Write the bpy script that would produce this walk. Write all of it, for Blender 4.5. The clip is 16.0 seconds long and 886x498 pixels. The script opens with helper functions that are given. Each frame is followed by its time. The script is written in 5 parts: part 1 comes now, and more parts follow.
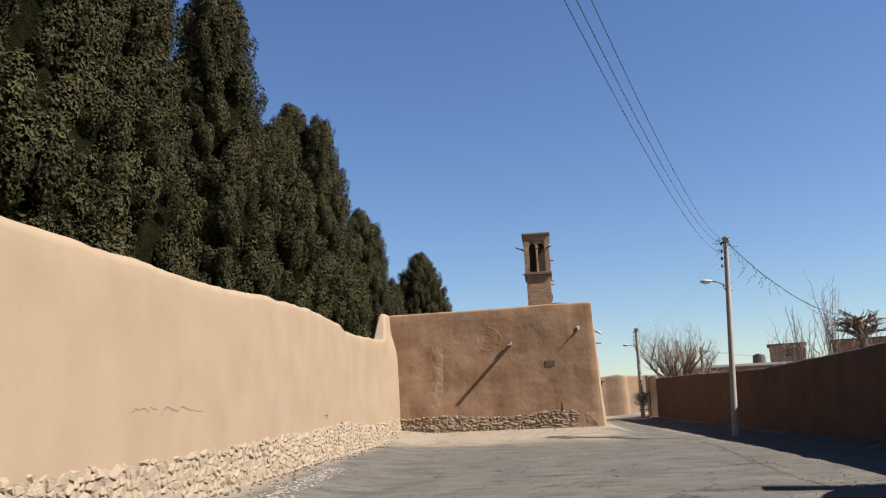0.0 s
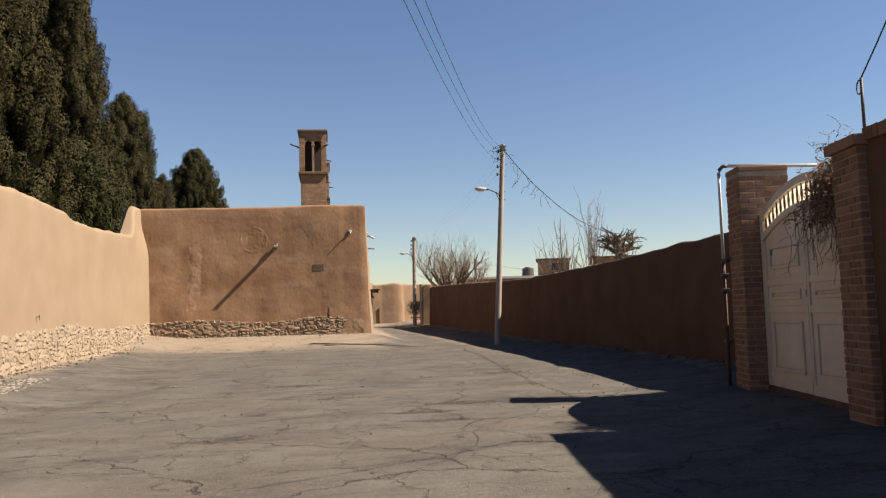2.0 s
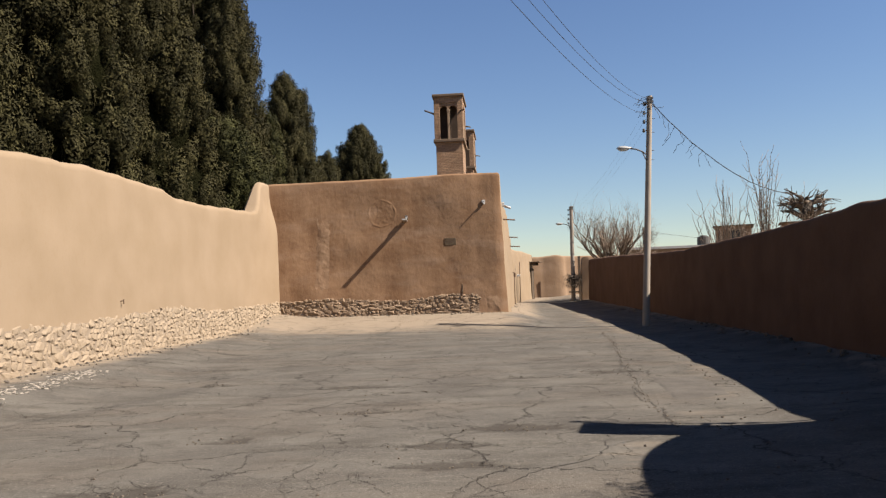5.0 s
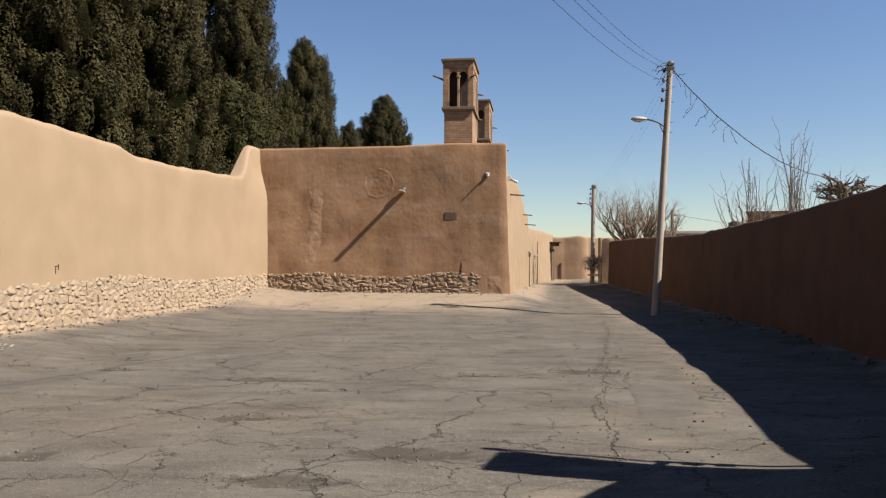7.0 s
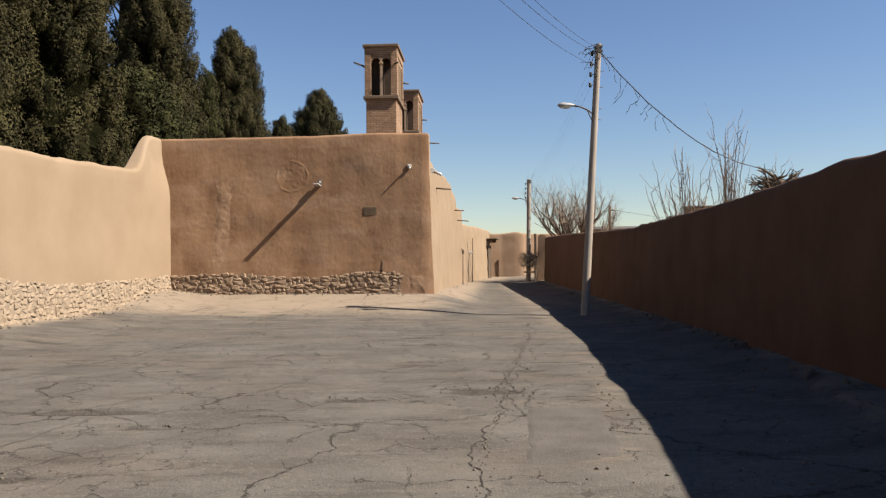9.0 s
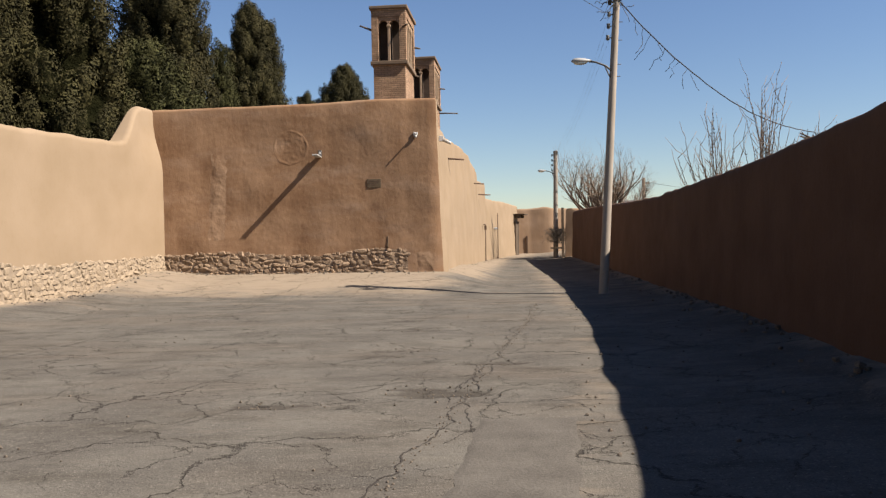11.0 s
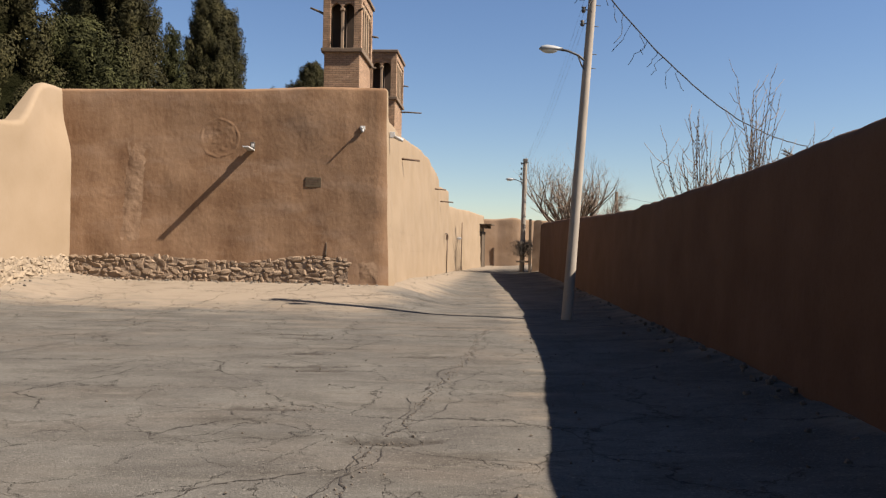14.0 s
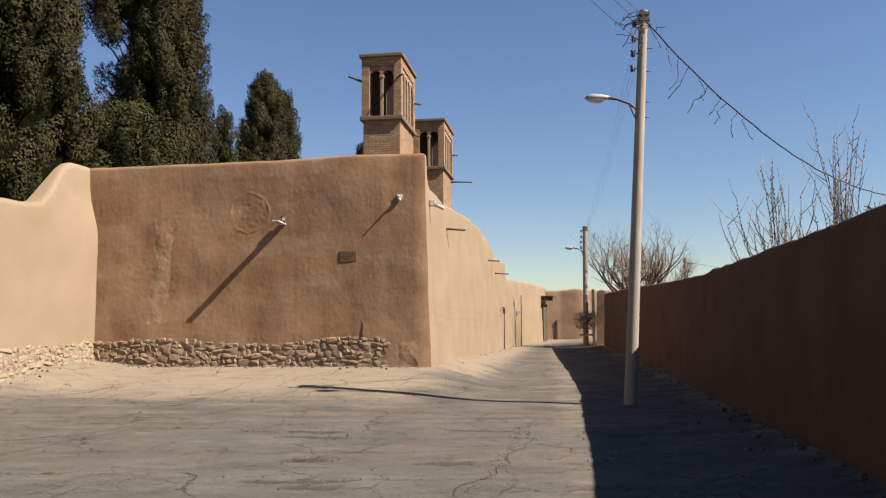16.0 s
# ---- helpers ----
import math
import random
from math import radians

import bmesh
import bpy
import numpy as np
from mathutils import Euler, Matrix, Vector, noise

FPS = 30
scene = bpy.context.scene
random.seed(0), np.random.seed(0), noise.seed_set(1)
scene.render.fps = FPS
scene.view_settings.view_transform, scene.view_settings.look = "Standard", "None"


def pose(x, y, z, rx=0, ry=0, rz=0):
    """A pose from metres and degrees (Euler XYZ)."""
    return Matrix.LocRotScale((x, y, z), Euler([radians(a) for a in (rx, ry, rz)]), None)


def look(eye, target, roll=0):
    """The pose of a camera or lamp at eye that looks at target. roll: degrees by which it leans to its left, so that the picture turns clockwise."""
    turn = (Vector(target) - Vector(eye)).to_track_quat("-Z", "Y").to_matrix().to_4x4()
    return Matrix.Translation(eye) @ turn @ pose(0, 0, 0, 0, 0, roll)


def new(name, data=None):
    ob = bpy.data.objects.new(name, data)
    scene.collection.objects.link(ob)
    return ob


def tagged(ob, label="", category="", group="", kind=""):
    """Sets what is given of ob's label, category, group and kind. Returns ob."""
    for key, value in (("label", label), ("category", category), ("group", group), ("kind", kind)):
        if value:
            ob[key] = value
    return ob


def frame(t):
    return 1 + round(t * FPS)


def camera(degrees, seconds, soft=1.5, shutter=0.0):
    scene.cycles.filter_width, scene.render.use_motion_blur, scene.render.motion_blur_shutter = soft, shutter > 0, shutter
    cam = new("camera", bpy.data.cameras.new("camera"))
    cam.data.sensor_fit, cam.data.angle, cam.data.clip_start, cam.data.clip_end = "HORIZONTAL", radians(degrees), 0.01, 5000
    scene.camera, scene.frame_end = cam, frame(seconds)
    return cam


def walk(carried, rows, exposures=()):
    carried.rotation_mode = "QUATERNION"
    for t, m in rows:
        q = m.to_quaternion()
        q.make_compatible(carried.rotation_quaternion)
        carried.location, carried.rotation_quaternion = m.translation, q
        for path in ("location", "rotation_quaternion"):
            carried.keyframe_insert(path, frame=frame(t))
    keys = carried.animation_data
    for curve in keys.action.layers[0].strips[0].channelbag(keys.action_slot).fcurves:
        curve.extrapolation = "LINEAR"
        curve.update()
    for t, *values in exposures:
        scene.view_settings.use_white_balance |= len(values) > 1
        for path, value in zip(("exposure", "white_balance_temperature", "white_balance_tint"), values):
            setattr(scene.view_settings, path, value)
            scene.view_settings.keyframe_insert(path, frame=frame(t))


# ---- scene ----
cam = camera(57.6, 16.0, soft=1.3)
PATH = [
    (0, (1.281, 0.832, 1.374), (1.206, 2.79, 1.773), -2.6),
    (0.5, (1.504, 1.337, 1.356), (1.549, 3.318, 1.623), -1.9),
    (1, (1.66, 1.897, 1.339), (1.935, 3.865, 1.569), -1.3),
    (1.5, (1.886, 2.383, 1.32), (2.216, 4.348, 1.503), -1.5),
    (2, (2.171, 2.94, 1.28), (2.606, 4.886, 1.438), -1.6),
    (2.5, (2.504, 3.363, 1.284), (3.093, 5.273, 1.348), -1.3),
    (3, (2.866, 3.797, 1.34), (3.235, 5.762, 1.415), -1.6),
    (3.5, (3.163, 4.312, 1.403), (3.433, 6.292, 1.491), -1.6),
    (4, (3.578, 4.779, 1.449), (3.683, 6.773, 1.565), -2.9),
    (4.2, (3.714, 4.941, 1.485), (3.79, 6.936, 1.604), -2.9),
    (6.3, (5.212, 7.198, 1.443), (5.129, 9.195, 1.493), -0.5),
    (6.5, (5.339, 7.409, 1.438), (5.257, 9.407, 1.487), -0.4),
    (7, (5.515, 7.96, 1.467), (5.425, 9.958, 1.512), 0.2),
    (7.5, (5.722, 8.485, 1.486), (5.695, 10.484, 1.523), 0.4),
    (8, (6.013, 8.968, 1.461), (6.016, 10.968, 1.461), 0.1),
    (8.5, (6.199, 9.485, 1.484), (6.24, 11.485, 1.504), 0.2),
    (8.7, (6.24, 9.66, 1.502), (6.295, 11.659, 1.542), -0.3),
    (10.8, (7.214, 11.668, 1.389), (7.145, 13.667, 1.384), -1.0),
    (11, (7.268, 11.901, 1.397), (7.218, 13.901, 1.383), -1.1),
    (11.5, (7.415, 12.353, 1.407), (7.417, 14.353, 1.37), -2.1),
    (12, (7.557, 12.819, 1.463), (7.433, 14.815, 1.434), -2.3),
    (12.5, (7.636, 13.317, 1.499), (7.486, 15.311, 1.472), -0.5),
    (13, (7.8, 13.867, 1.476), (7.647, 15.861, 1.472), 0.2),
    (13.5, (7.863, 14.377, 1.486), (7.731, 16.372, 1.485), 1.5),
    (14, (7.926, 14.943, 1.486), (7.945, 16.943, 1.492), 1.1),
    (14.5, (8.047, 15.421, 1.529), (8.058, 17.421, 1.546), 0.8),
    (15, (8.137, 15.982, 1.556), (8.153, 17.98, 1.631), 0.9),
    (15.5, (8.313, 16.443, 1.557), (8.327, 18.436, 1.725), -0.8),
    (16, (8.46, 16.946, 1.56), (8.314, 18.931, 1.748), -0.4),
]
walk(cam, [(t, look(eye, target, roll)) for t, eye, target, roll in PATH], exposures=[(0.0, 1.42, 6400, 12), (0.5, 1.36, 6750, 14), (2.5, 1.36, 7350, 16), (4.0, 1.36, 6900, 14), (8.0, 1.36, 6900, 14), (14.0, 1.36, 6900, 14), (16.0, 1.36, 6950, 14)])

# ---- world and light ----
SUN_TO = Vector((1.0, -0.29, 1.02)).normalized()
world = bpy.data.worlds.new("sky")
scene.world = world
world.use_nodes = True
wn = world.node_tree
sky = wn.nodes.new("ShaderNodeTexSky")
sky.sky_type = "NISHITA"
sky.sun_disc = False
sky.sun_elevation = math.asin(SUN_TO.z)
sky.sun_rotation = math.atan2(SUN_TO.x, SUN_TO.y)
sky.air_density, sky.dust_density, sky.ozone_density, sky.altitude = 1.15, 0.04, 4.5, 0
deep = wn.nodes.new("ShaderNodeHueSaturation")
deep.inputs["Saturation"].default_value, deep.inputs["Hue"].default_value = 1.09, 0.507
wn.links.new(sky.outputs[0], deep.inputs["Color"])
wn.links.new(deep.outputs[0], wn.nodes["Background"].inputs[0])
wn.nodes["Background"].inputs[1].default_value = 0.0468
sun = new("sun", bpy.data.lights.new("sun", "SUN"))
sun.data.energy, sun.data.angle, sun.data.color = 5.0, radians(0.53), (1.0, 0.94, 0.85)
sun.matrix_world = look(Vector((30, -9, 30)), Vector((30, -9, 30)) - SUN_TO)


# ---- materials ----
def mat(name, a, b, scale=3.0, fine=40.0, rough=0.9, bump=0.3, depth=0.02, metal=0.0, stretch=(1, 1, 1), rand=0.0, mix=0.5):
    """Two-scale mottled surface: a and b are the colours that large and fine noise blend, bump the relief."""
    m = bpy.data.materials.new(name)
    m.use_nodes = True
    t = m.node_tree
    n, l = t.nodes, t.links
    bs = n["Principled BSDF"]
    geo = n.new("ShaderNodeNewGeometry")
    mp = n.new("ShaderNodeMapping")
    mp.inputs["Scale"].default_value = stretch
    l.new(geo.outputs["Position"], mp.inputs[0])
    n1, n2 = n.new("ShaderNodeTexNoise"), n.new("ShaderNodeTexNoise")
    n1.inputs["Scale"].default_value, n2.inputs["Scale"].default_value = scale, fine
    n1.inputs["Detail"].default_value, n2.inputs["Detail"].default_value = 6, 4
    n1.inputs["Roughness"].default_value = 0.62
    for q in (n1, n2):
        l.new(mp.outputs[0], q.inputs["Vector"])
    add = n.new("ShaderNodeMath")
    add.operation = "MULTIPLY_ADD"
    l.new(n2.outputs[0], add.inputs[0])
    add.inputs[1].default_value = mix
    l.new(n1.outputs[0], add.inputs[2])
    last = add.outputs[0]
    if rand:
        oi = n.new("ShaderNodeObjectInfo")
        r = n.new("ShaderNodeMath")
        r.operation = "MULTIPLY_ADD"
        l.new(oi.outputs["Random"], r.inputs[0])
        r.inputs[1].default_value = rand
        l.new(last, r.inputs[2])
        last = r.outputs[0]
    mr = n.new("ShaderNodeMapRange")
    lo = 0.5 + mix * 0.5 + rand * 0.5
    mr.inputs["From Min"].default_value, mr.inputs["From Max"].default_value = lo - 0.24 - rand * 0.5, lo + 0.24 + rand * 0.5
    l.new(last, mr.inputs[0])
    cm = n.new("ShaderNodeMix")
    cm.data_type = "RGBA"
    cm.inputs["A"].default_value, cm.inputs["B"].default_value = (*a, 1), (*b, 1)
    l.new(mr.outputs[0], cm.inputs["Factor"])
    l.new(cm.outputs["Result"], bs.inputs["Base Color"])
    bs.inputs["Roughness"].default_value, bs.inputs["Metallic"].default_value = rough, metal
    bs.inputs["Specular IOR Level"].default_value = 0.25 if not metal else 0.5
    if bump:
        bp = n.new("ShaderNodeBump")
        bp.inputs["Strength"].default_value, bp.inputs["Distance"].default_value = bump, depth
        l.new(add.outputs[0], bp.inputs["Height"])
        l.new(bp.outputs[0], bs.inputs["Normal"])
    return m


def nodes_of(m):
    t = m.node_tree
    return t.nodes, t.links, t.nodes["Principled BSDF"]


def plaster(name, a, b, streak, relief=(1.6, 0.22), grain=0.24):
    """Straw and mud plaster: broad blotches, trowel ripples, faint runs down the wall and fine straw grain."""
    m = mat(name, a, b, scale=relief[0], fine=24.0, bump=relief[1], depth=0.07, rough=0.95, mix=0.05)
    n, l, bs = nodes_of(m)
    for q in n:
        if q.bl_idname == "ShaderNodeTexNoise" and q.inputs["Detail"].default_value == 6:
            q.inputs["Detail"].default_value, q.inputs["Roughness"].default_value = 4, 0.48
    geo = n.new("ShaderNodeNewGeometry")
    mp = n.new("ShaderNodeMapping")
    mp.inputs["Scale"].default_value = (3.2, 3.2, 0.22)
    l.new(geo.outputs["Position"], mp.inputs[0])
    runs = n.new("ShaderNodeTexNoise")
    runs.inputs["Scale"].default_value, runs.inputs["Detail"].default_value = 1.0, 5
    l.new(mp.outputs[0], runs.inputs["Vector"])
    ramp = n.new("ShaderNodeMapRange")
    ramp.inputs["From Min"].default_value, ramp.inputs["From Max"].default_value = 0.48, 0.75
    ramp.inputs["To Max"].default_value = streak
    l.new(runs.outputs[0], ramp.inputs[0])
    cm = n.new("ShaderNodeMix")
    cm.data_type = "RGBA"
    cm.inputs["B"].default_value = (b[0] * 1.12, b[1] * 1.1, b[2] * 1.08, 1)
    old = bs.inputs["Base Color"].links[0].from_socket
    l.new(old, cm.inputs["A"])
    l.new(ramp.outputs[0], cm.inputs["Factor"])
    l.new(cm.outputs["Result"], bs.inputs["Base Color"])
    bs.inputs["Specular IOR Level"].default_value = 0.08
    # straw grain: fine specks and shallow pits, and the drag of the float along the wall
    for scale, stretch, lo, hi, gain in ((30.0, (1, 1, 1), 0.54, 0.74, 0.82), (8.0, (1.3, 1.3, 0.75), 0.54, 0.76, 0.90)):
        gm = n.new("ShaderNodeMapping")
        gm.inputs["Scale"].default_value = stretch
        l.new(geo.outputs["Position"], gm.inputs[0])
        g = n.new("ShaderNodeTexNoise")
        g.inputs["Scale"].default_value, g.inputs["Detail"].default_value = scale, 5
        l.new(gm.outputs[0], g.inputs["Vector"])
        gain = 1 - (1 - gain) * min(1.0, grain * 2.5)
        pit = n.new("ShaderNodeMapRange")
        pit.inputs["From Min"].default_value, pit.inputs["From Max"].default_value = lo, hi
        l.new(g.outputs[0], pit.inputs[0])
        gc = n.new("ShaderNodeMix")
        gc.data_type, gc.blend_type = "RGBA", "MULTIPLY"
        gc.inputs["B"].default_value = (gain, gain * 0.99, gain * 0.97, 1)
        l.new(bs.inputs["Base Color"].links[0].from_socket, gc.inputs["A"])
        l.new(pit.outputs[0], gc.inputs["Factor"])
        l.new(gc.outputs["Result"], bs.inputs["Base Color"])
        gb = n.new("ShaderNodeBump")
        gb.inputs["Strength"].default_value, gb.inputs["Distance"].default_value = grain, 0.25 / scale
        l.new(g.outputs[0], gb.inputs["Height"])
        l.new(bs.inputs["Normal"].links[0].from_socket, gb.inputs["Normal"])
        l.new(gb.outputs[0], bs.inputs["Normal"])
    return m


def weathered(m, pale, dark):
    """Adds lengthwise pale bands, dark patches and small pits to a plaster."""
    n, l, bs = nodes_of(m)
    geo = n.new("ShaderNodeNewGeometry")
    for scale, stretch, lo, hi, most, colour in ((1.0, (0.45, 0.45, 1.5), 0.50, 0.72, 0.75, pale), (1.7, (1, 1, 1.3), 0.55, 0.78, 0.65, dark), (9.0, (1, 1, 2.2), 0.58, 0.75, 0.5, pale), (15.0, (1, 1, 1), 0.64, 0.76, 0.6, dark)):
        mp = n.new("ShaderNodeMapping")
        mp.inputs["Scale"].default_value = stretch
        l.new(geo.outputs["Position"], mp.inputs[0])
        t = n.new("ShaderNodeTexNoise")
        t.inputs["Scale"].default_value, t.inputs["Detail"].default_value, t.inputs["Roughness"].default_value = scale, 8, 0.65
        l.new(mp.outputs[0], t.inputs["Vector"])
        r = n.new("ShaderNodeMapRange")
        r.inputs["From Min"].default_value, r.inputs["From Max"].default_value, r.inputs["To Max"].default_value = lo, hi, most
        l.new(t.outputs[0], r.inputs[0])
        c = n.new("ShaderNodeMix")
        c.data_type = "RGBA"
        c.inputs["B"].default_value = (*colour, 1)
        l.new(bs.inputs["Base Color"].links[0].from_socket, c.inputs["A"])
        l.new(r.outputs[0], c.inputs["Factor"])
        l.new(c.outputs["Result"], bs.inputs["Base Color"])


def asphalt(name):
    """Old dusty asphalt: grit, streaks of wear, pale dust, worn hollows and a broken net of fine cracks."""
    m = mat(name, (0.0634, 0.0580, 0.0515), (0.1153, 0.1080, 0.0935), scale=0.8, fine=70.0, bump=0.6, depth=0.014, rough=0.97, mix=0.75)
    n, l, bs = nodes_of(m)
    bs.inputs["Specular IOR Level"].default_value = 0.03
    geo = n.new("ShaderNodeNewGeometry")

    def rough_noise(scale, detail, stretch, shift=(0, 0, 0)):
        mp = n.new("ShaderNodeMapping")
        mp.inputs["Scale"].default_value, mp.inputs["Location"].default_value = stretch, shift
        l.new(geo.outputs["Position"], mp.inputs[0])
        t = n.new("ShaderNodeTexNoise")
        t.inputs["Scale"].default_value, t.inputs["Detail"].default_value, t.inputs["Roughness"].default_value = scale, detail, 0.66
        l.new(mp.outputs[0], t.inputs["Vector"])
        return t

    def span(value, lo, hi, to=1.0, base=0.0):
        r = n.new("ShaderNodeMapRange")
        r.inputs["From Min"].default_value, r.inputs["From Max"].default_value = lo, hi
        r.inputs["To Min"].default_value, r.inputs["To Max"].default_value = base, to
        l.new(value, r.inputs[0])
        return r.outputs[0]

    def combine(op, a, b):
        c = n.new("ShaderNodeMath")
        c.operation = op
        for k, v in enumerate((a, b)):
            if isinstance(v, float):
                c.inputs[k].default_value = v
            else:
                l.new(v, c.inputs[k])
        return c.outputs[0]

    def tint(factor, colour):
        c = n.new("ShaderNodeMix")
        c.data_type = "RGBA"
        c.inputs["B"].default_value = (*colour, 1)
        l.new(bs.inputs["Base Color"].links[0].from_socket, c.inputs["A"])
        l.new(factor, c.inputs["Factor"])
        l.new(c.outputs["Result"], bs.inputs["Base Color"])

    # streaks of wear, rusty soil worked into the surface and scattered grit
    tint(span(rough_noise(0.35, 9, (0.7, 1.3, 1), (9, 1, 0)).outputs[0], 0.48, 0.68, 0.4), (0.1040, 0.0820, 0.0630))
    tint(span(rough_noise(1.3, 9, (0.55, 1.5, 1)).outputs[0], 0.50, 0.72, 0.75), (0.0464, 0.0410, 0.0336))
    tint(span(rough_noise(2.2, 9, (0.5, 1.7, 1), (5, 2, 0)).outputs[0], 0.55, 0.75, 0.6), (0.1418, 0.1300, 0.1081))
    tint(span(rough_noise(9.0, 6, (0.8, 1.25, 1), (2, 7, 0)).outputs[0], 0.56, 0.70, 0.55), (0.0454, 0.0410, 0.0357))
    tint(span(rough_noise(12.0, 6, (0.8, 1.25, 1), (8, 3, 0)).outputs[0], 0.58, 0.72, 0.5), (0.1456, 0.1340, 0.1155))
    tint(span(rough_noise(38.0, 3, (1, 1, 1)).outputs[0], 0.58, 0.72, 0.75), (0.1816, 0.1660, 0.1386))
    tint(span(rough_noise(52.0, 3, (1, 1, 1), (3, 9, 0)).outputs[0], 0.60, 0.72, 0.85), (0.0227, 0.0190, 0.0158))
    # dust against the walls
    att = n.new("ShaderNodeAttribute")
    att.attribute_name = "dust"
    d = combine("ADD", att.outputs["Fac"], span(rough_noise(0.9, 8, (0.5, 1.8, 1), (1, 4, 0)).outputs[0], 0.3, 0.7, 0.35, -0.35))
    tint(span(d, 0.25, 0.90, 0.9), (0.212, 0.171, 0.127))
    tint(combine("MULTIPLY", span(d, 0.3, 0.6), span(rough_noise(2.6, 9, (0.45, 1.6, 1), (4, 4, 0)).outputs[0], 0.50, 0.68, 0.6)), (0.138, 0.110, 0.082))
    # worn hollows with bare gravel
    worn = n.new("ShaderNodeAttribute")
    worn.attribute_name = "worn"
    w = combine("ADD", worn.outputs["Fac"], span(rough_noise(5.0, 8, (0.8, 1.2, 1)).outputs[0], 0.3, 0.7, 0.4, -0.4))
    tint(span(w, 0.35, 0.8, 0.6), (0.0340, 0.0290, 0.0242))
    # cracks
    warp = rough_noise(1.2, 7, (1, 1, 0))
    off = n.new("ShaderNodeVectorMath")
    off.operation = "MULTIPLY_ADD"
    off.inputs[1].default_value = (1.1, 1.1, 0)
    l.new(warp.outputs["Color"], off.inputs[0])
    l.new(geo.outputs["Position"], off.inputs[2])
    masks = []
    for sc, width, lo in ((0.3783, 0.0070, 0.4200), (1.05, 0.0095, 0.46), (2.4, 0.014, 0.53)):
        v = n.new("ShaderNodeTexVoronoi")
        v.feature, v.voronoi_dimensions = "DISTANCE_TO_EDGE", "2D"
        v.inputs["Scale"].default_value = sc
        l.new(off.outputs[0], v.inputs["Vector"])
        line = span(v.outputs["Distance"], width * 0.3, width * 1.1, 0.0, 1.0)
        keep = span(rough_noise(0.45 + 0.1 * sc, 4, (1, 1, 0), (sc * 7, 3, 0)).outputs[0], lo, lo + 0.1)
        masks.append(combine("MULTIPLY", line, keep))
    crack = combine("MAXIMUM", combine("MAXIMUM", masks[0], masks[1]), masks[2])
    tint(combine("MULTIPLY", crack, 0.58), (0.0151, 0.0130, 0.0115))
    b2 = n.new("ShaderNodeBump")
    b2.invert = True
    b2.inputs["Strength"].default_value, b2.inputs["Distance"].default_value = 0.7, 0.02
    l.new(crack, b2.inputs["Height"])
    l.new(bs.inputs["Normal"].links[0].from_socket, b2.inputs["Normal"])
    l.new(b2.outputs[0], bs.inputs["Normal"])
    return m


def brickwork(name, a, b, mortar, course=0.075, length=0.22):
    """Brick courses on far masonry, laid by the face's own along and up axes."""
    m = mat(name, a, b, scale=2.5, fine=40.0, bump=0.25, depth=0.01, rough=0.92)
    n, l, bs = nodes_of(m)
    geo = n.new("ShaderNodeNewGeometry")
    sep = n.new("ShaderNodeSeparateXYZ")
    l.new(geo.outputs["Position"], sep.inputs[0])
    s = n.new("ShaderNodeMath")
    l.new(sep.outputs[0], s.inputs[0])
    l.new(sep.outputs[1], s.inputs[1])
    com = n.new("ShaderNodeCombineXYZ")
    l.new(s.outputs[0], com.inputs[0])
    l.new(sep.outputs[2], com.inputs[1])
    br = n.new("ShaderNodeTexBrick")
    br.inputs["Scale"].default_value = 1.0
    br.inputs["Brick Width"].default_value, br.inputs["Row Height"].default_value = length, course
    br.inputs["Mortar Size"].default_value, br.inputs["Mortar Smooth"].default_value = 0.009, 0.3
    br.inputs["Color1"].default_value, br.inputs["Color2"].default_value = (0.75, 0.75, 0.75, 1), (1.1, 1.1, 1.1, 1)
    br.inputs["Mortar"].default_value = (1, 1, 1, 1)
    l.new(com.outputs[0], br.inputs["Vector"])
    mu = n.new("ShaderNodeMix")
    mu.data_type, mu.blend_type = "RGBA", "MULTIPLY"
    mu.inputs["Factor"].default_value = 1.0
    l.new(bs.inputs["Base Color"].links[0].from_socket, mu.inputs["A"])
    l.new(br.outputs["Color"], mu.inputs["B"])
    cm = n.new("ShaderNodeMix")
    cm.data_type = "RGBA"
    cm.inputs["B"].default_value = (*mortar, 1)
    l.new(mu.outputs["Result"], cm.inputs["A"])
    l.new(br.outputs["Fac"], cm.inputs["Factor"])
    l.new(cm.outputs["Result"], bs.inputs["Base Color"])
    b2 = n.new("ShaderNodeBump")
    b2.invert = True
    b2.inputs["Strength"].default_value, b2.inputs["Distance"].default_value = 0.7, 0.012
    l.new(br.outputs["Fac"], b2.inputs["Height"])
    l.new(bs.inputs["Normal"].links[0].from_socket, b2.inputs["Normal"])
    l.new(b2.outputs[0], bs.inputs["Normal"])
    return m


def translucent_sheet(name):
    """Thin milky sheet that lets light soak through."""
    m = mat(name, (0.50, 0.48, 0.44), (0.58, 0.56, 0.52), scale=3, fine=30, rough=0.6, bump=0.0)
    n, l, bs = nodes_of(m)
    tr = n.new("ShaderNodeBsdfTranslucent")
    tr.inputs["Color"].default_value = (0.85, 0.80, 0.70, 1)
    mx = n.new("ShaderNodeMixShader")
    mx.inputs[0].default_value = 0.75
    l.new(bs.outputs[0], mx.inputs[1])
    l.new(tr.outputs[0], mx.inputs[2])
    l.new(mx.outputs[0], n["Material Output"].inputs[0])
    return m


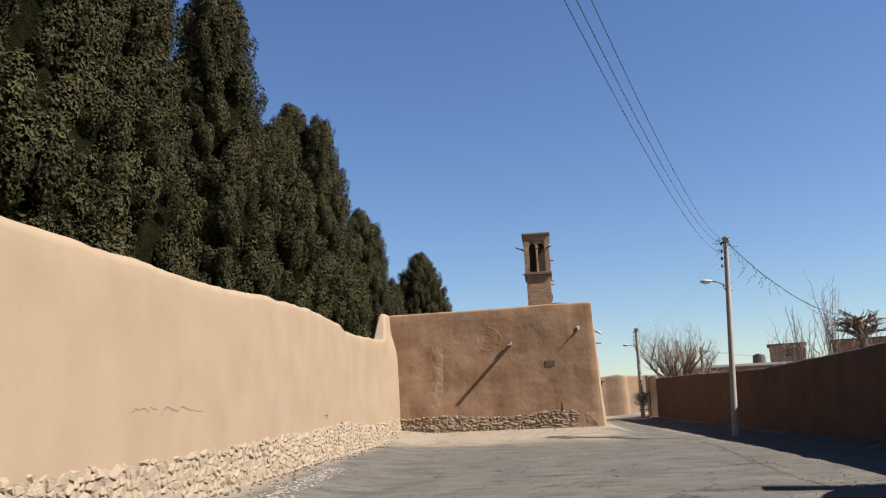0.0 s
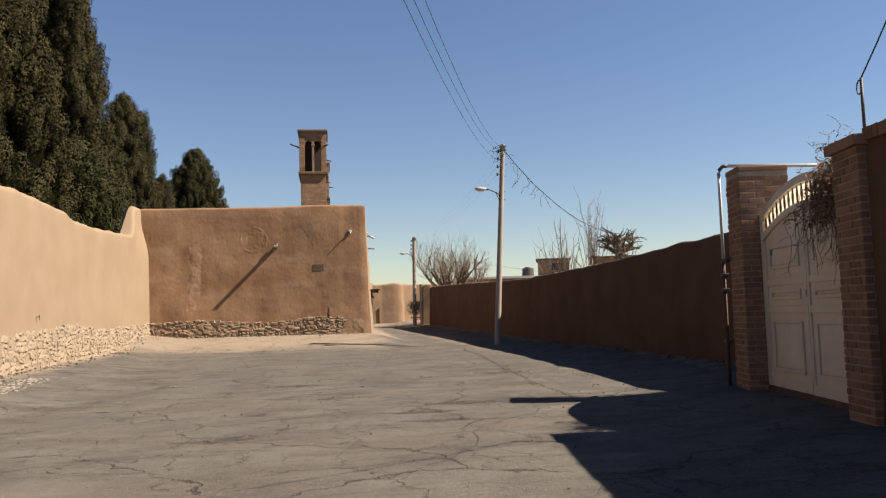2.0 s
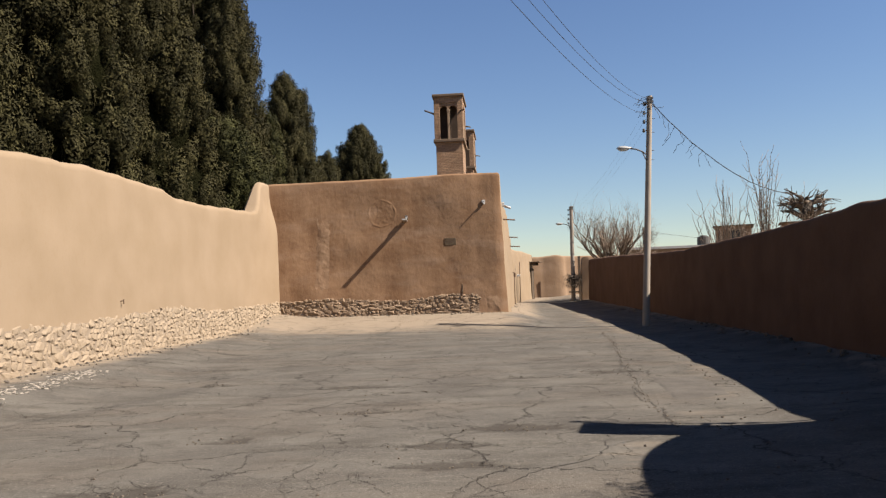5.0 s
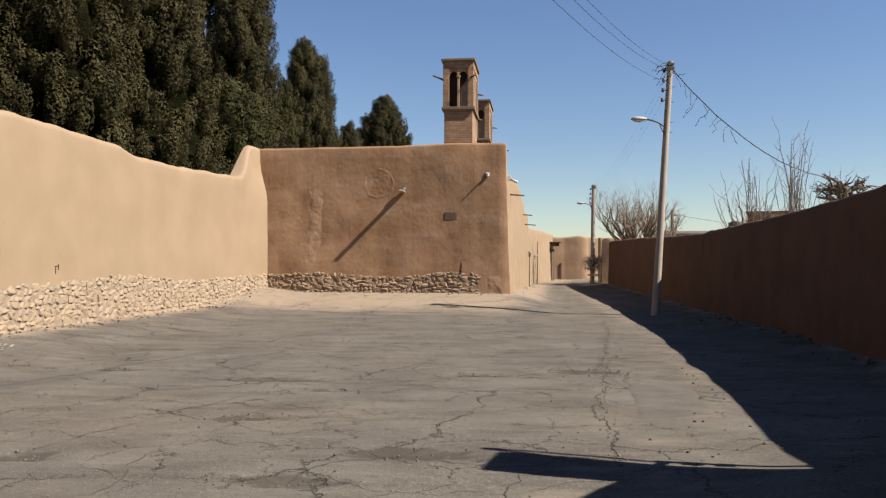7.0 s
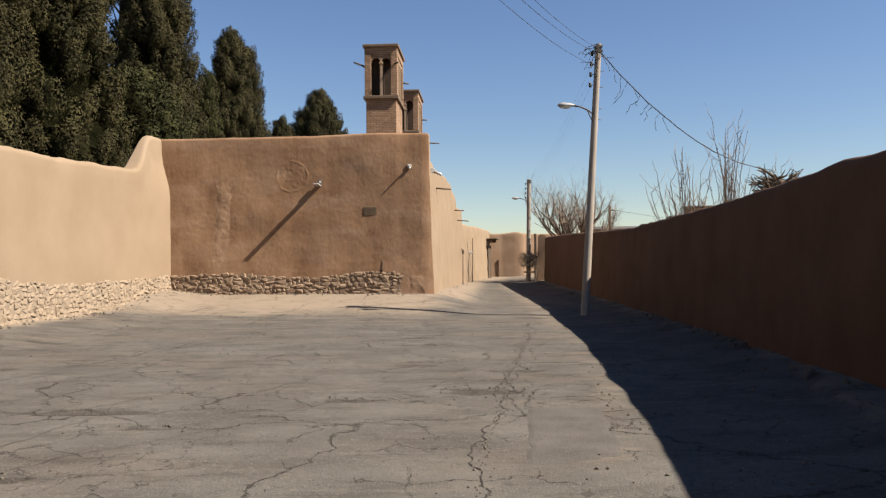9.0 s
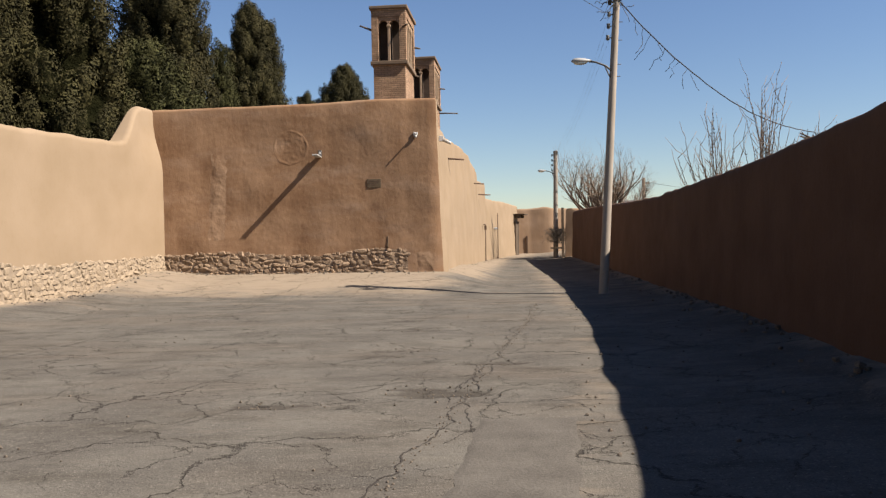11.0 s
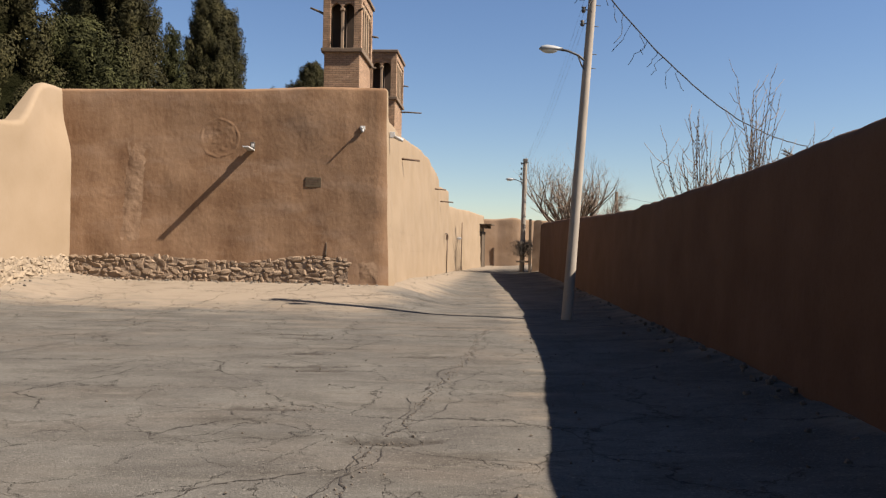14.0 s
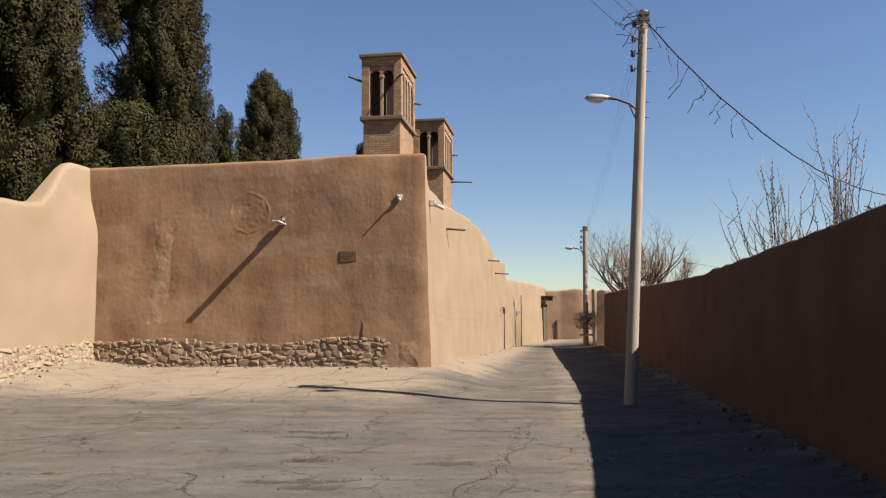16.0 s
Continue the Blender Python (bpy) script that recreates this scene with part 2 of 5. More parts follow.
def leafy(name, a, b, trans=0.0):
    m = mat(name, a, b, scale=0.7, fine=2.4, bump=0.0, rough=0.75)
    n, l, bs = nodes_of(m)
    geo = n.new("ShaderNodeNewGeometry")
    hs = n.new("ShaderNodeHueSaturation")
    mr = n.new("ShaderNodeMapRange")
    mr.inputs["To Min"].default_value, mr.inputs["To Max"].default_value = 0.62, 1.5
    l.new(geo.outputs["Random Per Island"], mr.inputs[0])
    l.new(mr.outputs[0], hs.inputs["Value"])
    l.new(bs.inputs["Base Color"].links[0].from_socket, hs.inputs["Color"])
    l.new(hs.outputs[0], bs.inputs["Base Color"])
    bs.inputs["Specular IOR Level"].default_value = 0.06
    return m


MUD_LIGHT = plaster("pale_straw_plaster", (0.197, 0.146, 0.095), (0.225, 0.169, 0.115), 0.04, (0.9, 0.18), 0.10)
MUD_BROWN = plaster("brown_straw_plaster", (0.150, 0.083, 0.045), (0.246, 0.154, 0.093), 0.5, (0.8, 0.8))
weathered(MUD_BROWN, (0.245, 0.165, 0.112), (0.120, 0.066, 0.040))
MUD_PALE = plaster("newer_straw_plaster", (0.172, 0.103, 0.062), (0.252, 0.167, 0.107), 0.4, (2.2, 0.8))
# brown mud plaster, base colour lowered to carry the right-hand walls' shade
MUD_SHADED = plaster("shaded_straw_plaster", (0.082, 0.047, 0.030), (0.108, 0.065, 0.043), 0.08, (1.0, 0.5))
MUD_FAR = plaster("far_plaster", (0.180, 0.119, 0.075), (0.225, 0.157, 0.106), 0.3, (1.0, 0.5))
MORTAR = mat("lime_mortar", (0.175, 0.134, 0.094), (0.235, 0.187, 0.136), scale=7, fine=45, bump=0.8, depth=0.04)
MORTAR_BROWN = mat("mud_mortar", (0.145, 0.099, 0.066), (0.205, 0.149, 0.103), scale=7, fine=45, bump=0.8, depth=0.04)
STONE = mat("limewashed_field_stone", (0.190, 0.143, 0.095), (0.255, 0.200, 0.140), scale=9, fine=45, bump=0.9, depth=0.03, rand=0.3)
STONE_BROWN = mat("brown_field_stone", (0.170, 0.114, 0.073), (0.255, 0.184, 0.122), scale=9, fine=45, bump=0.9, depth=0.03, rand=0.35)
ASPHALT = asphalt("cracked_asphalt")
BRICK = mat("fired_brick", (0.120, 0.058, 0.036), (0.270, 0.150, 0.098), scale=6, fine=60, bump=0.6, depth=0.010, rand=0.6)
BRICK_JOINT = mat("brick_joint", (0.205, 0.165, 0.125), (0.285, 0.235, 0.185), scale=8, fine=60, bump=0.4, depth=0.006)
TOWER_BRICK = brickwork("tower_brick", (0.205, 0.122, 0.072), (0.315, 0.205, 0.130), (0.125, 0.085, 0.056))
TOWER_PLASTER = mat("tower_plaster", (0.225, 0.156, 0.100), (0.29, 0.21, 0.142), scale=3, fine=30, bump=0.3)
# tower masonry with the dimness inside the openings put into its colour
TOWER_SHADE = mat("tower_inner_shade", (0.040, 0.028, 0.020), (0.064, 0.044, 0.032), scale=3, fine=30, bump=0.3)
CAP_MAT = mat("tower_cap", (0.096, 0.066, 0.044), (0.144, 0.104, 0.072), scale=4, fine=40, bump=0.4)
SHEET = translucent_sheet("frosted_sheet")
WHITE = mat("cream_painted_steel", (0.44, 0.385, 0.310), (0.56, 0.500, 0.415), scale=2, fine=30, rough=0.5, bump=0.08, depth=0.004)
PIPE_WHITE = mat("galvanised_pipe", (0.360, 0.360, 0.352), (0.480, 0.480, 0.464), scale=5, fine=60, rough=0.4, bump=0.05)
CONCRETE = mat("cast_concrete", (0.195, 0.166, 0.134), (0.31, 0.270, 0.222), scale=2, fine=45, bump=0.25, depth=0.008, stretch=(2, 2, 0.5))
STEEL = mat("dark_steel", (0.040, 0.036, 0.032), (0.080, 0.072, 0.064), scale=6, fine=50, rough=0.55, bump=0.1)
RUST = mat("rusty_steel", (0.056, 0.034, 0.022), (0.104, 0.064, 0.042), scale=6, fine=50, rough=0.8, bump=0.2)
LAMP_GREY = mat("lamp_housing", (0.240, 0.240, 0.232), (0.320, 0.320, 0.312), scale=4, fine=40, rough=0.45, bump=0.05)
LAMP_GLASS = mat("lamp_diffuser", (0.440, 0.440, 0.400), (0.544, 0.544, 0.496), scale=4, fine=40, rough=0.25, bump=0.02)
CABLE = mat("black_cable", (0.014, 0.014, 0.016), (0.028, 0.028, 0.029), scale=4, fine=50, rough=0.6, bump=0.0)
WOOD = mat("weathered_timber", (0.048, 0.034, 0.022), (0.096, 0.070, 0.048), scale=3, fine=30, bump=0.4, stretch=(1, 1, 0.2))
BARK = mat("bare_bark", (0.048, 0.038, 0.029), (0.088, 0.070, 0.054), scale=3, fine=25, bump=0.3)
TWIG = mat("pale_twig", (0.125, 0.092, 0.068), (0.21, 0.158, 0.118), scale=2, fine=15, bump=0.0)
LIMB = mat("grey_brown_limb", (0.085, 0.064, 0.048), (0.145, 0.112, 0.085), scale=3, fine=25, bump=0.3)
NEEDLE = leafy("cypress_needles", (0.0092, 0.0090, 0.0042), (0.046, 0.041, 0.0170))
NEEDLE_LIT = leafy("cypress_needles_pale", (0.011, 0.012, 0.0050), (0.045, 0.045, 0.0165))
# crown core: shade deep in the foliage is put into this near-black colour
NEEDLE_SHADE = mat("cypress_shade", (0.004, 0.0045, 0.002), (0.011, 0.011, 0.005), scale=3, fine=16, bump=1.0, depth=0.2)
nodes_of(NEEDLE_SHADE)[2].inputs["Specular IOR Level"].default_value = 0.0
DRY_LEAF = leafy("dry_vine_leaf", (0.10, 0.048, 0.026), (0.21, 0.115, 0.065))
PLATE = mat("number_plate", (0.036, 0.032, 0.030), (0.072, 0.064, 0.060), scale=20, fine=60, rough=0.4, bump=0.0)
PLAQUE = mat("plaque_brown", (0.062, 0.042, 0.024), (0.095, 0.068, 0.040), scale=12, fine=60, rough=0.6, bump=0.2)
GLASS_DARK = mat("dark_pane", (0.016, 0.018, 0.020), (0.032, 0.034, 0.036), scale=2, fine=20, rough=0.12, bump=0.0)
PLASTIC = mat("white_plastic", (0.320, 0.312, 0.296), (0.400, 0.392, 0.376), scale=6, fine=60, rough=0.4, bump=0.0)
PATCH = mat("repair_asphalt", (0.064, 0.058, 0.051), (0.102, 0.094, 0.082), scale=2.5, fine=60.0, bump=0.5, depth=0.012, rough=0.95, mix=0.8)
nodes_of(PATCH)[2].inputs["Specular IOR Level"].default_value = 0.05
CRACK = mat("open_crack", (0.020, 0.017, 0.014), (0.044, 0.037, 0.031), scale=6, fine=60, bump=0.4)
CHIP = mat("pale_stone_chip", (0.17, 0.148, 0.120), (0.30, 0.268, 0.225), scale=9, fine=60, bump=0.3)
GRAVEL = mat("loose_gravel", (0.055, 0.046, 0.037), (0.13, 0.108, 0.084), scale=6, fine=60, bump=0.3, rand=0.0, mix=0.9)


# ends of the overhead wires and of the service cable
WIRE = [(-5.1, 8.5), (-5.0, 8.5), (-4.9, 8.7)]
SERVICE = (26.0, 45.2, 7.5)
SERVICE_SAG = 2.6


# ---- building blocks ----
def smooth(t):
    t = min(1.0, max(0.0, t))
    return t * t * (3 - 2 * t)


def lerp(pts, x):
    """Piecewise linear y at x through pts."""
    if x <= pts[0][0]:
        return pts[0][1]
    for (a, va), (b, vb) in zip(pts, pts[1:]):
        if x <= b:
            return va + (vb - va) * (x - a) / (b - a)
    return pts[-1][1]


def mesh_of(name, verts, faces, material, flat=True):
    me = bpy.data.meshes.new(name)
    me.from_pydata(verts, [], faces)
    for m in (material if isinstance(material, (list, tuple)) else [material]):
        me.materials.append(m)
    if not flat:
        me.polygons.foreach_set("use_smooth", [True] * len(me.polygons))
    me.update()
    return me


def part(name, bm, material, parent=None, label="", flat=True):
    """Links a bmesh as one mesh object under a thing or a part."""
    bmesh.ops.recalc_face_normals(bm, faces=bm.faces)
    me = bpy.data.meshes.new(name)
    bm.to_mesh(me)
    bm.free()
    me.materials.append(material)
    if not flat:
        me.polygons.foreach_set("use_smooth", [True] * len(me.polygons))
    ob = new(name, me)
    ob.parent = parent
    return tagged(ob, label)


def thing(name, m, label, category, group="", kind=""):
    ob = new(name)
    ob.matrix_world = m
    return tagged(ob, label, category, group, kind)


def box(bm, lo, hi, bevel=0.0, m=None):
    r = bmesh.ops.create_cube(bm, size=1)
    lo, hi = Vector(lo), Vector(hi)
    vs = r["verts"]
    for v in vs:
        v.co = Vector([lo[i] + (v.co[i] + 0.5) * (hi[i] - lo[i]) for i in range(3)])
    if bevel:
        es = list({e for v in vs for e in v.link_edges})
        out = bmesh.ops.bevel(bm, geom=es, offset=bevel, segments=2, affect="EDGES", profile=0.6)
        vs = list({v for f in out["faces"] for v in f.verts} | {v for v in vs if v.is_valid})
    if m is not None:
        bmesh.ops.transform(bm, matrix=m, verts=vs)
    return vs


def boxed(name, lo, hi, material, parent=None, label="", bevel=0.01):
    bm = bmesh.new()
    box(bm, lo, hi, bevel)
    return part(name, bm, material, parent, label)


def tube_data(path, radius, sides=6):
    """Verts and faces of a tube along path; radius is a number or one per point."""
    verts, faces = [], []
    path = [Vector(p) for p in path]
    rs = radius if isinstance(radius, (list, tuple)) else [radius] * len(path)
    for i, p in enumerate(path):
        d = (path[min(i + 1, len(path) - 1)] - path[max(i - 1, 0)]).normalized()
        a = d.orthogonal().normalized() if abs(d.z) > 0.9 else d.cross(Vector((0, 0, 1))).normalized()
        b = d.cross(a).normalized()
        for k in range(sides):
            w = 2 * math.pi * k / sides
            verts.append(p + (a * math.cos(w) + b * math.sin(w)) * rs[i])
    n = len(path)
    for i in range(n - 1):
        for k in range(sides):
            k2 = (k + 1) % sides
            faces.append((i * sides + k, i * sides + k2, (i + 1) * sides + k2, (i + 1) * sides + k))
    faces.append(tuple(reversed(range(sides))))
    faces.append(tuple(range((n - 1) * sides, n * sides)))
    return verts, faces


def tubes(name, runs, material, parent=None, label="", sides=6):
    """One mesh of several tubes, each a (path, radius)."""
    V, F = [], []
    for path, r in runs:
        v, f = tube_data(path, r, sides)
        F += [tuple(i + len(V) for i in q) for q in f]
        V += v
    ob = new(name, mesh_of(name, V, F, material, flat=False))
    ob.parent = parent
    return tagged(ob, label)


def sag(a, b, drop, n=14, wob=0.0):
    a, b = Vector(a), Vector(b)
    return [a.lerp(b, i / n) - Vector((0, 0, 4 * drop * (i / n) * (1 - i / n))) + Vector((random.uniform(-wob, wob), random.uniform(-wob, wob), random.uniform(-wob, wob))) for i in range(n + 1)]


# ---- the plan ----
RIGHT = [(10.1, 11.2), (10.4, 13.0), (11.0, 16.5), (11.4, 20.5), (11.9, 25), (12.25, 30), (12.65, 36), (13.1, 45), (13.5, 55), (13.75, 59.5)]
SIDE = [(6.5, 37.6), (8.63, 59.85), (9.28, 63.5), (10.3, 68.5), (11.35, 72.5)]
GATE_P, GATE_U = Vector((8.67, 12.95, 0)), Vector((0.252, 0.968, 0))
GATE_N = Vector((-0.968, 0.252, 0))


def right_edge(y):
    return lerp([(-20, 0.2), (6.6, 7.0), (13.5, 8.8), (16, 10.4)] + [(y2, x2) for x2, y2 in RIGHT[3:]] + [(76, 15)], y)


def ground_z(x, y):
    z = max(0.0, min(0.011 * (y - 32), 0.6))
    z += 0.10 * smooth((x - right_edge(y) + 2.2) / 2.2)
    z += 0.07 * bank(x, y)
    z += 0.22 * smooth((-0.6 - x) / 2.6) * smooth((46 - y) / 8)
    if y <= 37.7:
        z += 0.46 * smooth((y - 32.6) / 4.9) * smooth((8.6 - x) / 2.2)
    else:
        xs = lerp([(b, a) for a, b in SIDE], y)
        z += lerp([(37.6, 0.46), (42, 0.48), (48.5, 0.27), (56.5, 0.12), (64, 0.0)], y) * smooth((xs + 2.1 - x) / 2.2)
    return z


def bank(x, y):
    """Crumbling soil heaped against the right wall, 0 to 1."""
    wide = 0.42 + 0.32 * noise.noise((y * 0.75, 3.1, 0)) + 0.2 * noise.noise((y * 2.3, 7.7, x))
    return smooth((x - right_edge(y) + wide) / 0.16) if y > 16 else 0.0


def ground_dust(x, y):
    d = 0.85 * smooth((-2.3 - x) / 0.8) + 0.8 * smooth((y - 32.3) / 3.4) * smooth((7.8 - x) / 2.0)
    if y > 37.7:
        xs = lerp([(b, a) for a, b in SIDE], y)
        d = 0.8 * smooth((xs + 1.8 - x) / 1.2) + 0.35 * smooth((y - 60) / 12)
    d += 0.22 * smooth((y - 24) / 8)
    d += 0.25 * smooth((x - right_edge(y) + 3.2) / 0.5) * smooth((right_edge(y) - 2.0 - x) / 0.7)
    d += 0.5 * bank(x, y)
    if x > right_edge(y) + 0.5 or x < -3.6 or y > 78 or y < -30:
        d = 1.0
    return min(1.0, d)


# ---- ground ----
# worn hollows in the asphalt: x, y, half length, half width
HOLLOWS = [(7.0, 19.45, 0.55, 0.22), (5.7, 29.0, 0.5, 0.2), (6.3, 25.2, 0.6, 0.15), (6.3, 22.5, 0.5, 0.12), (7.55, 21.25, 0.45, 0.16), (8.05, 29.2, 0.5, 0.18), (4.95, 14.35, 0.6, 0.25), (4.15, 13.5, 0.5, 0.18), (2.8, 18.4, 0.8, 0.2), (3.2, 15.8, 0.35, 0.15), (3.7, 17.55, 0.3, 0.12), (5.45, 18.9, 0.45, 0.1), (4.2, 12.6, 0.55, 0.16), (1.7, 12.0, 0.5, 0.2), (1.95, 14.05, 0.3, 0.15), (6.9, 19.7, 0.4, 0.12), (-0.2, 22.0, 0.7, 0.14), (0.6, 19.2, 0.6, 0.12), (-1.2, 26.0, 0.7, 0.16), (7.8, 26.3, 0.45, 0.2), (6.13, 26.45, 0.4, 0.17), (6.55, 24.9, 0.4, 0.15), (5.75, 28.4, 0.55, 0.2)]


def hollow_at(x, y):
    h = 0.0
    for hx, hy, a, b in HOLLOWS:
        if abs(x - hx) < 2 * a and abs(y - hy) < 3 * b:
            r = ((x - hx) / a) ** 2 + ((y - hy) / b) ** 2
            r *= 1 + 0.8 * noise.noise((x * 3, y * 5, 2))
            h = max(h, smooth(1.35 - r))
    return h


def surface_z(x, y):
    return ground_z(x, y) + 0.018 * noise.noise((x * 0.7, y * 0.7, 0)) + 0.006 * noise.noise((x * 2.6, y * 2.6, 3))


def build_ground():
    xs = [-2500, -900, -300, -120, -60, -30, -15] + [-8 + 0.4 * i for i in range(12)] + [-3.2 + 0.13 * i for i in range(108)] + [11 + 0.4 * i for i in range(19)] + [22, 30, 45, 80, 160, 400, 900, 2500]
    ys = [-2500, -900, -300, -100, -50, -25] + [-15 + 0.4 * i for i in range(55)] + [7 + 0.13 * i for i in range(254)] + [40.4 + 0.4 * i for i in range(120)] + [95, 110, 140, 200, 400, 900, 2500]
    verts, dust, worn = [], [], []
    for y in ys:
        for x in xs:
            near = -9 < x < 19 and -16 < y < 89
            z = surface_z(x, y) if near else ground_z(x, y)
            hollow = hollow_at(x, y)
            verts.append((x, y, z - 0.03 * hollow))
            worn.append(hollow)
            dust.append(ground_dust(x, y))
    nx = len(xs)
    faces = [(j * nx + i, j * nx + i + 1, (j + 1) * nx + i + 1, (j + 1) * nx + i) for j in range(len(ys) - 1) for i in range(nx - 1)]
    me = mesh_of("ground", verts, faces, ASPHALT, flat=False)
    me.attributes.new("dust", "FLOAT", "POINT").data.foreach_set("value", dust)
    me.attributes.new("worn", "FLOAT", "POINT").data.foreach_set("value", worn)
    return tagged(new("ground", me), "old cracked grey asphalt with pale dust along the walls", "road", kind="structure")


ground = build_ground()


# ---- mud walls ----
def resample(line, step):
    pts = [Vector((*p, 0)) for p in line]
    out = [pts[0]]
    for a, b in zip(pts, pts[1:]):
        n = max(1, round((b - a).length / step))
        out += [a.lerp(b, i / n) for i in range(1, n + 1)]
    return out


def strip_wall(name, line, side, top, thick, material, batter=0.03, stones=None, recess=0.07, step=0.25, rough=0.025, round_=0.16, parent=None, slot=None, lean=None):
    """A hand-plastered wall along a line. top and stones give heights at a point; below stones(p) the render has fallen off."""
    pts = resample(line, step)
    verts, faces, slots = [], [], []
    count = 0
    for i, p in enumerate(pts):
        a, b = pts[max(i - 1, 0)], pts[min(i + 1, len(pts) - 1)]
        d = (b - a).normalized()
        n = Vector((d.y, -d.x, 0)) * side
        zt = top(p) + 0.02 * noise.noise(p * 1.7)
        z0 = ground_z(p.x, p.y) - 0.25
        zs = stones(p) if stones else -9
        sec = []
        if zs > z0 + 0.3:
            dip = recess(p) if callable(recess) else recess
            for k in range(4):
                sec.append((-dip, z0 + (zs - 0.02 - z0) * k / 3))
            low = zs
        else:
            for k in range(4):
                sec.append((0.0, z0 + 0.35 * k / 4))
            low = z0 + 0.35
        for k in range(13):
            sec.append((0.0, low + (zt - round_ - low) * k / 12))
        for k in range(1, 6):
            w = math.pi / 2 * k / 5
            sec.append((-round_ * (1 - math.cos(w)), zt - round_ + round_ * math.sin(w)))
        sec += [(-(thick - 0.1), zt), (-thick, zt - 0.12), (-thick, z0)]
        count = len(sec)
        for k, (o, z) in enumerate(sec):
            wob = rough * (noise.noise((p.x * 0.6, p.y * 0.6, z * 0.6)) + 0.5 * noise.noise((p.x * 2, p.y * 2, z * 2 + 5)))
            if k < count - 3:
                o += batter * (zt - z) + wob + (lean(p, z) if lean else 0.0)
            verts.append((p.x + n.x * o, p.y + n.y * o, z))
    for i in range(len(pts) - 1):
        for k in range(count - 1):
            faces.append((i * count + k, (i + 1) * count + k, (i + 1) * count + k + 1, i * count + k + 1))
            slots.append(1 if k < 3 and stones and stones(pts[i]) > 0.6 and not (callable(recess) and recess(pts[i]) == 0) else (slot(pts[i], pts[i + 1]) if slot else 0))
    faces += [tuple(range(count)), tuple(reversed(range((len(pts) - 1) * count, len(pts) * count)))]
    slots += [0, 0]
    me = mesh_of(name, verts, faces, material, flat=False)
    me.polygons.foreach_set("material_index", slots)
    bm = bmesh.new()
    bm.from_mesh(me)
    bmesh.ops.recalc_face_normals(bm, faces=bm.faces)
    bm.to_mesh(me)
    bm.free()
    me.set_sharp_from_angle(angle=radians(38))
    ob = new(name, me)
    ob.parent = parent
    return ob


def jag(v, s=1.0):
    return 0.07 * s * noise.noise((v * 1.3, 4.2, 1)) + 0.05 * s * noise.noise((v * 4.1, 1.2, 7))


LEFT_TOP = [(-15, 3.3), (8, 3.47), (12, 3.66), (14.5, 3.78), (15.9, 3.86), (17.3, 4.02), (18.5, 4.12), (21.4, 4.3), (23.7, 4.42), (25.6, 4.42), (27.2, 4.42), (27.9, 4.3), (30, 4.33), (33, 4.45), (35.7, 4.62), (36.3, 5.2), (36.8, 5.75), (37.2, 5.95), (38.6, 5.95)]
LEFT_STONE = [(-15, 0.85), (8.4, 0.9), (9.9, 0.94), (12.8, 0.9), (16.3, 0.96), (21, 1.05), (23.6, 1.1), (25.6, 1.2), (28.2, 1.24), (29.5, 1.1), (31.7, 1.06), (35, 1.12), (38.3, 1.18)]
FRONT_STONE = [(-3.5, 1.15), (-2.2, 1.17), (-0.33, 1.24), (1.16, 1.15), (2.4, 1.06), (3.76, 1.22), (4.81, 1.3), (5.56, 1.19)]
left_line = [(-3.1, -15), (-3.25, 8), (-3.3, 16), (-3.3, 24), (-3.1, 31), (-2.8, 35), (-2.45, 38.5)]


def left_stone_top(p):
    return lerp(LEFT_STONE, p.y) + jag(p.y)


def front_stone_top(p):
    return lerp(FRONT_STONE, p.x) + jag(p.x * 1.2 + 40, 0.7) if p.y < 38.2 and p.x < 6.38 else -9


wall_left = strip_wall("wall_left", left_line, 1, lambda p: lerp(LEFT_TOP, p.y) + 0.045 * noise.noise((p.y * 0.9, 3, 1)) + 0.025 * noise.noise((p.y * 2.6, 7, 1)), 0.6, [MUD_LIGHT, MORTAR], batter=0.025, stones=left_stone_top, recess=0.0005,
                       lean=lambda p, z: -0.26 * smooth((z - 3.9) / 1.5) * smooth((p.y - 35.6) / 1.6))
tagged(wall_left, "tall pale straw-plaster garden wall with exposed rubble stone foot", "wall", kind="structure")

RIGHT_TOP = [(11, 2.74), (17.4, 2.74), (18.6, 2.70), (20.2, 2.70), (22.7, 2.65), (25.4, 2.62), (27.0, 2.62), (29.7, 2.6), (32.5, 2.6), (33.7, 2.57), (38.5, 2.66), (47, 2.9), (59, 3.14), (60, 3.14)]
# part of this wall's shade sits in its plaster colour
wall_right = strip_wall("wall_right", RIGHT, -1, lambda p: lerp(RIGHT_TOP, p.y) + 0.04 * noise.noise((p.y * 0.9, 2, 2)) + 0.02 * noise.noise((p.y * 3.1, 5, 2)), 0.45, MUD_SHADED, batter=0.03, rough=0.03, round_=0.12)
tagged(wall_right, "long brown mud-plaster wall with a rounded uneven top", "wall", kind="structure")

# ---- the adobe house with its rubble foot ----
house = thing("house", pose(2, 38, 0), "brown adobe house with blank straw-plaster walls and rubble stone foot", "house")
HOUSE_INV = house.matrix_world.inverted()


def under(ob, top):
    """Parents ob to top and keeps its place."""
    ob.parent = top
    ob.matrix_parent_inverse = top.matrix_world.inverted()
    return ob


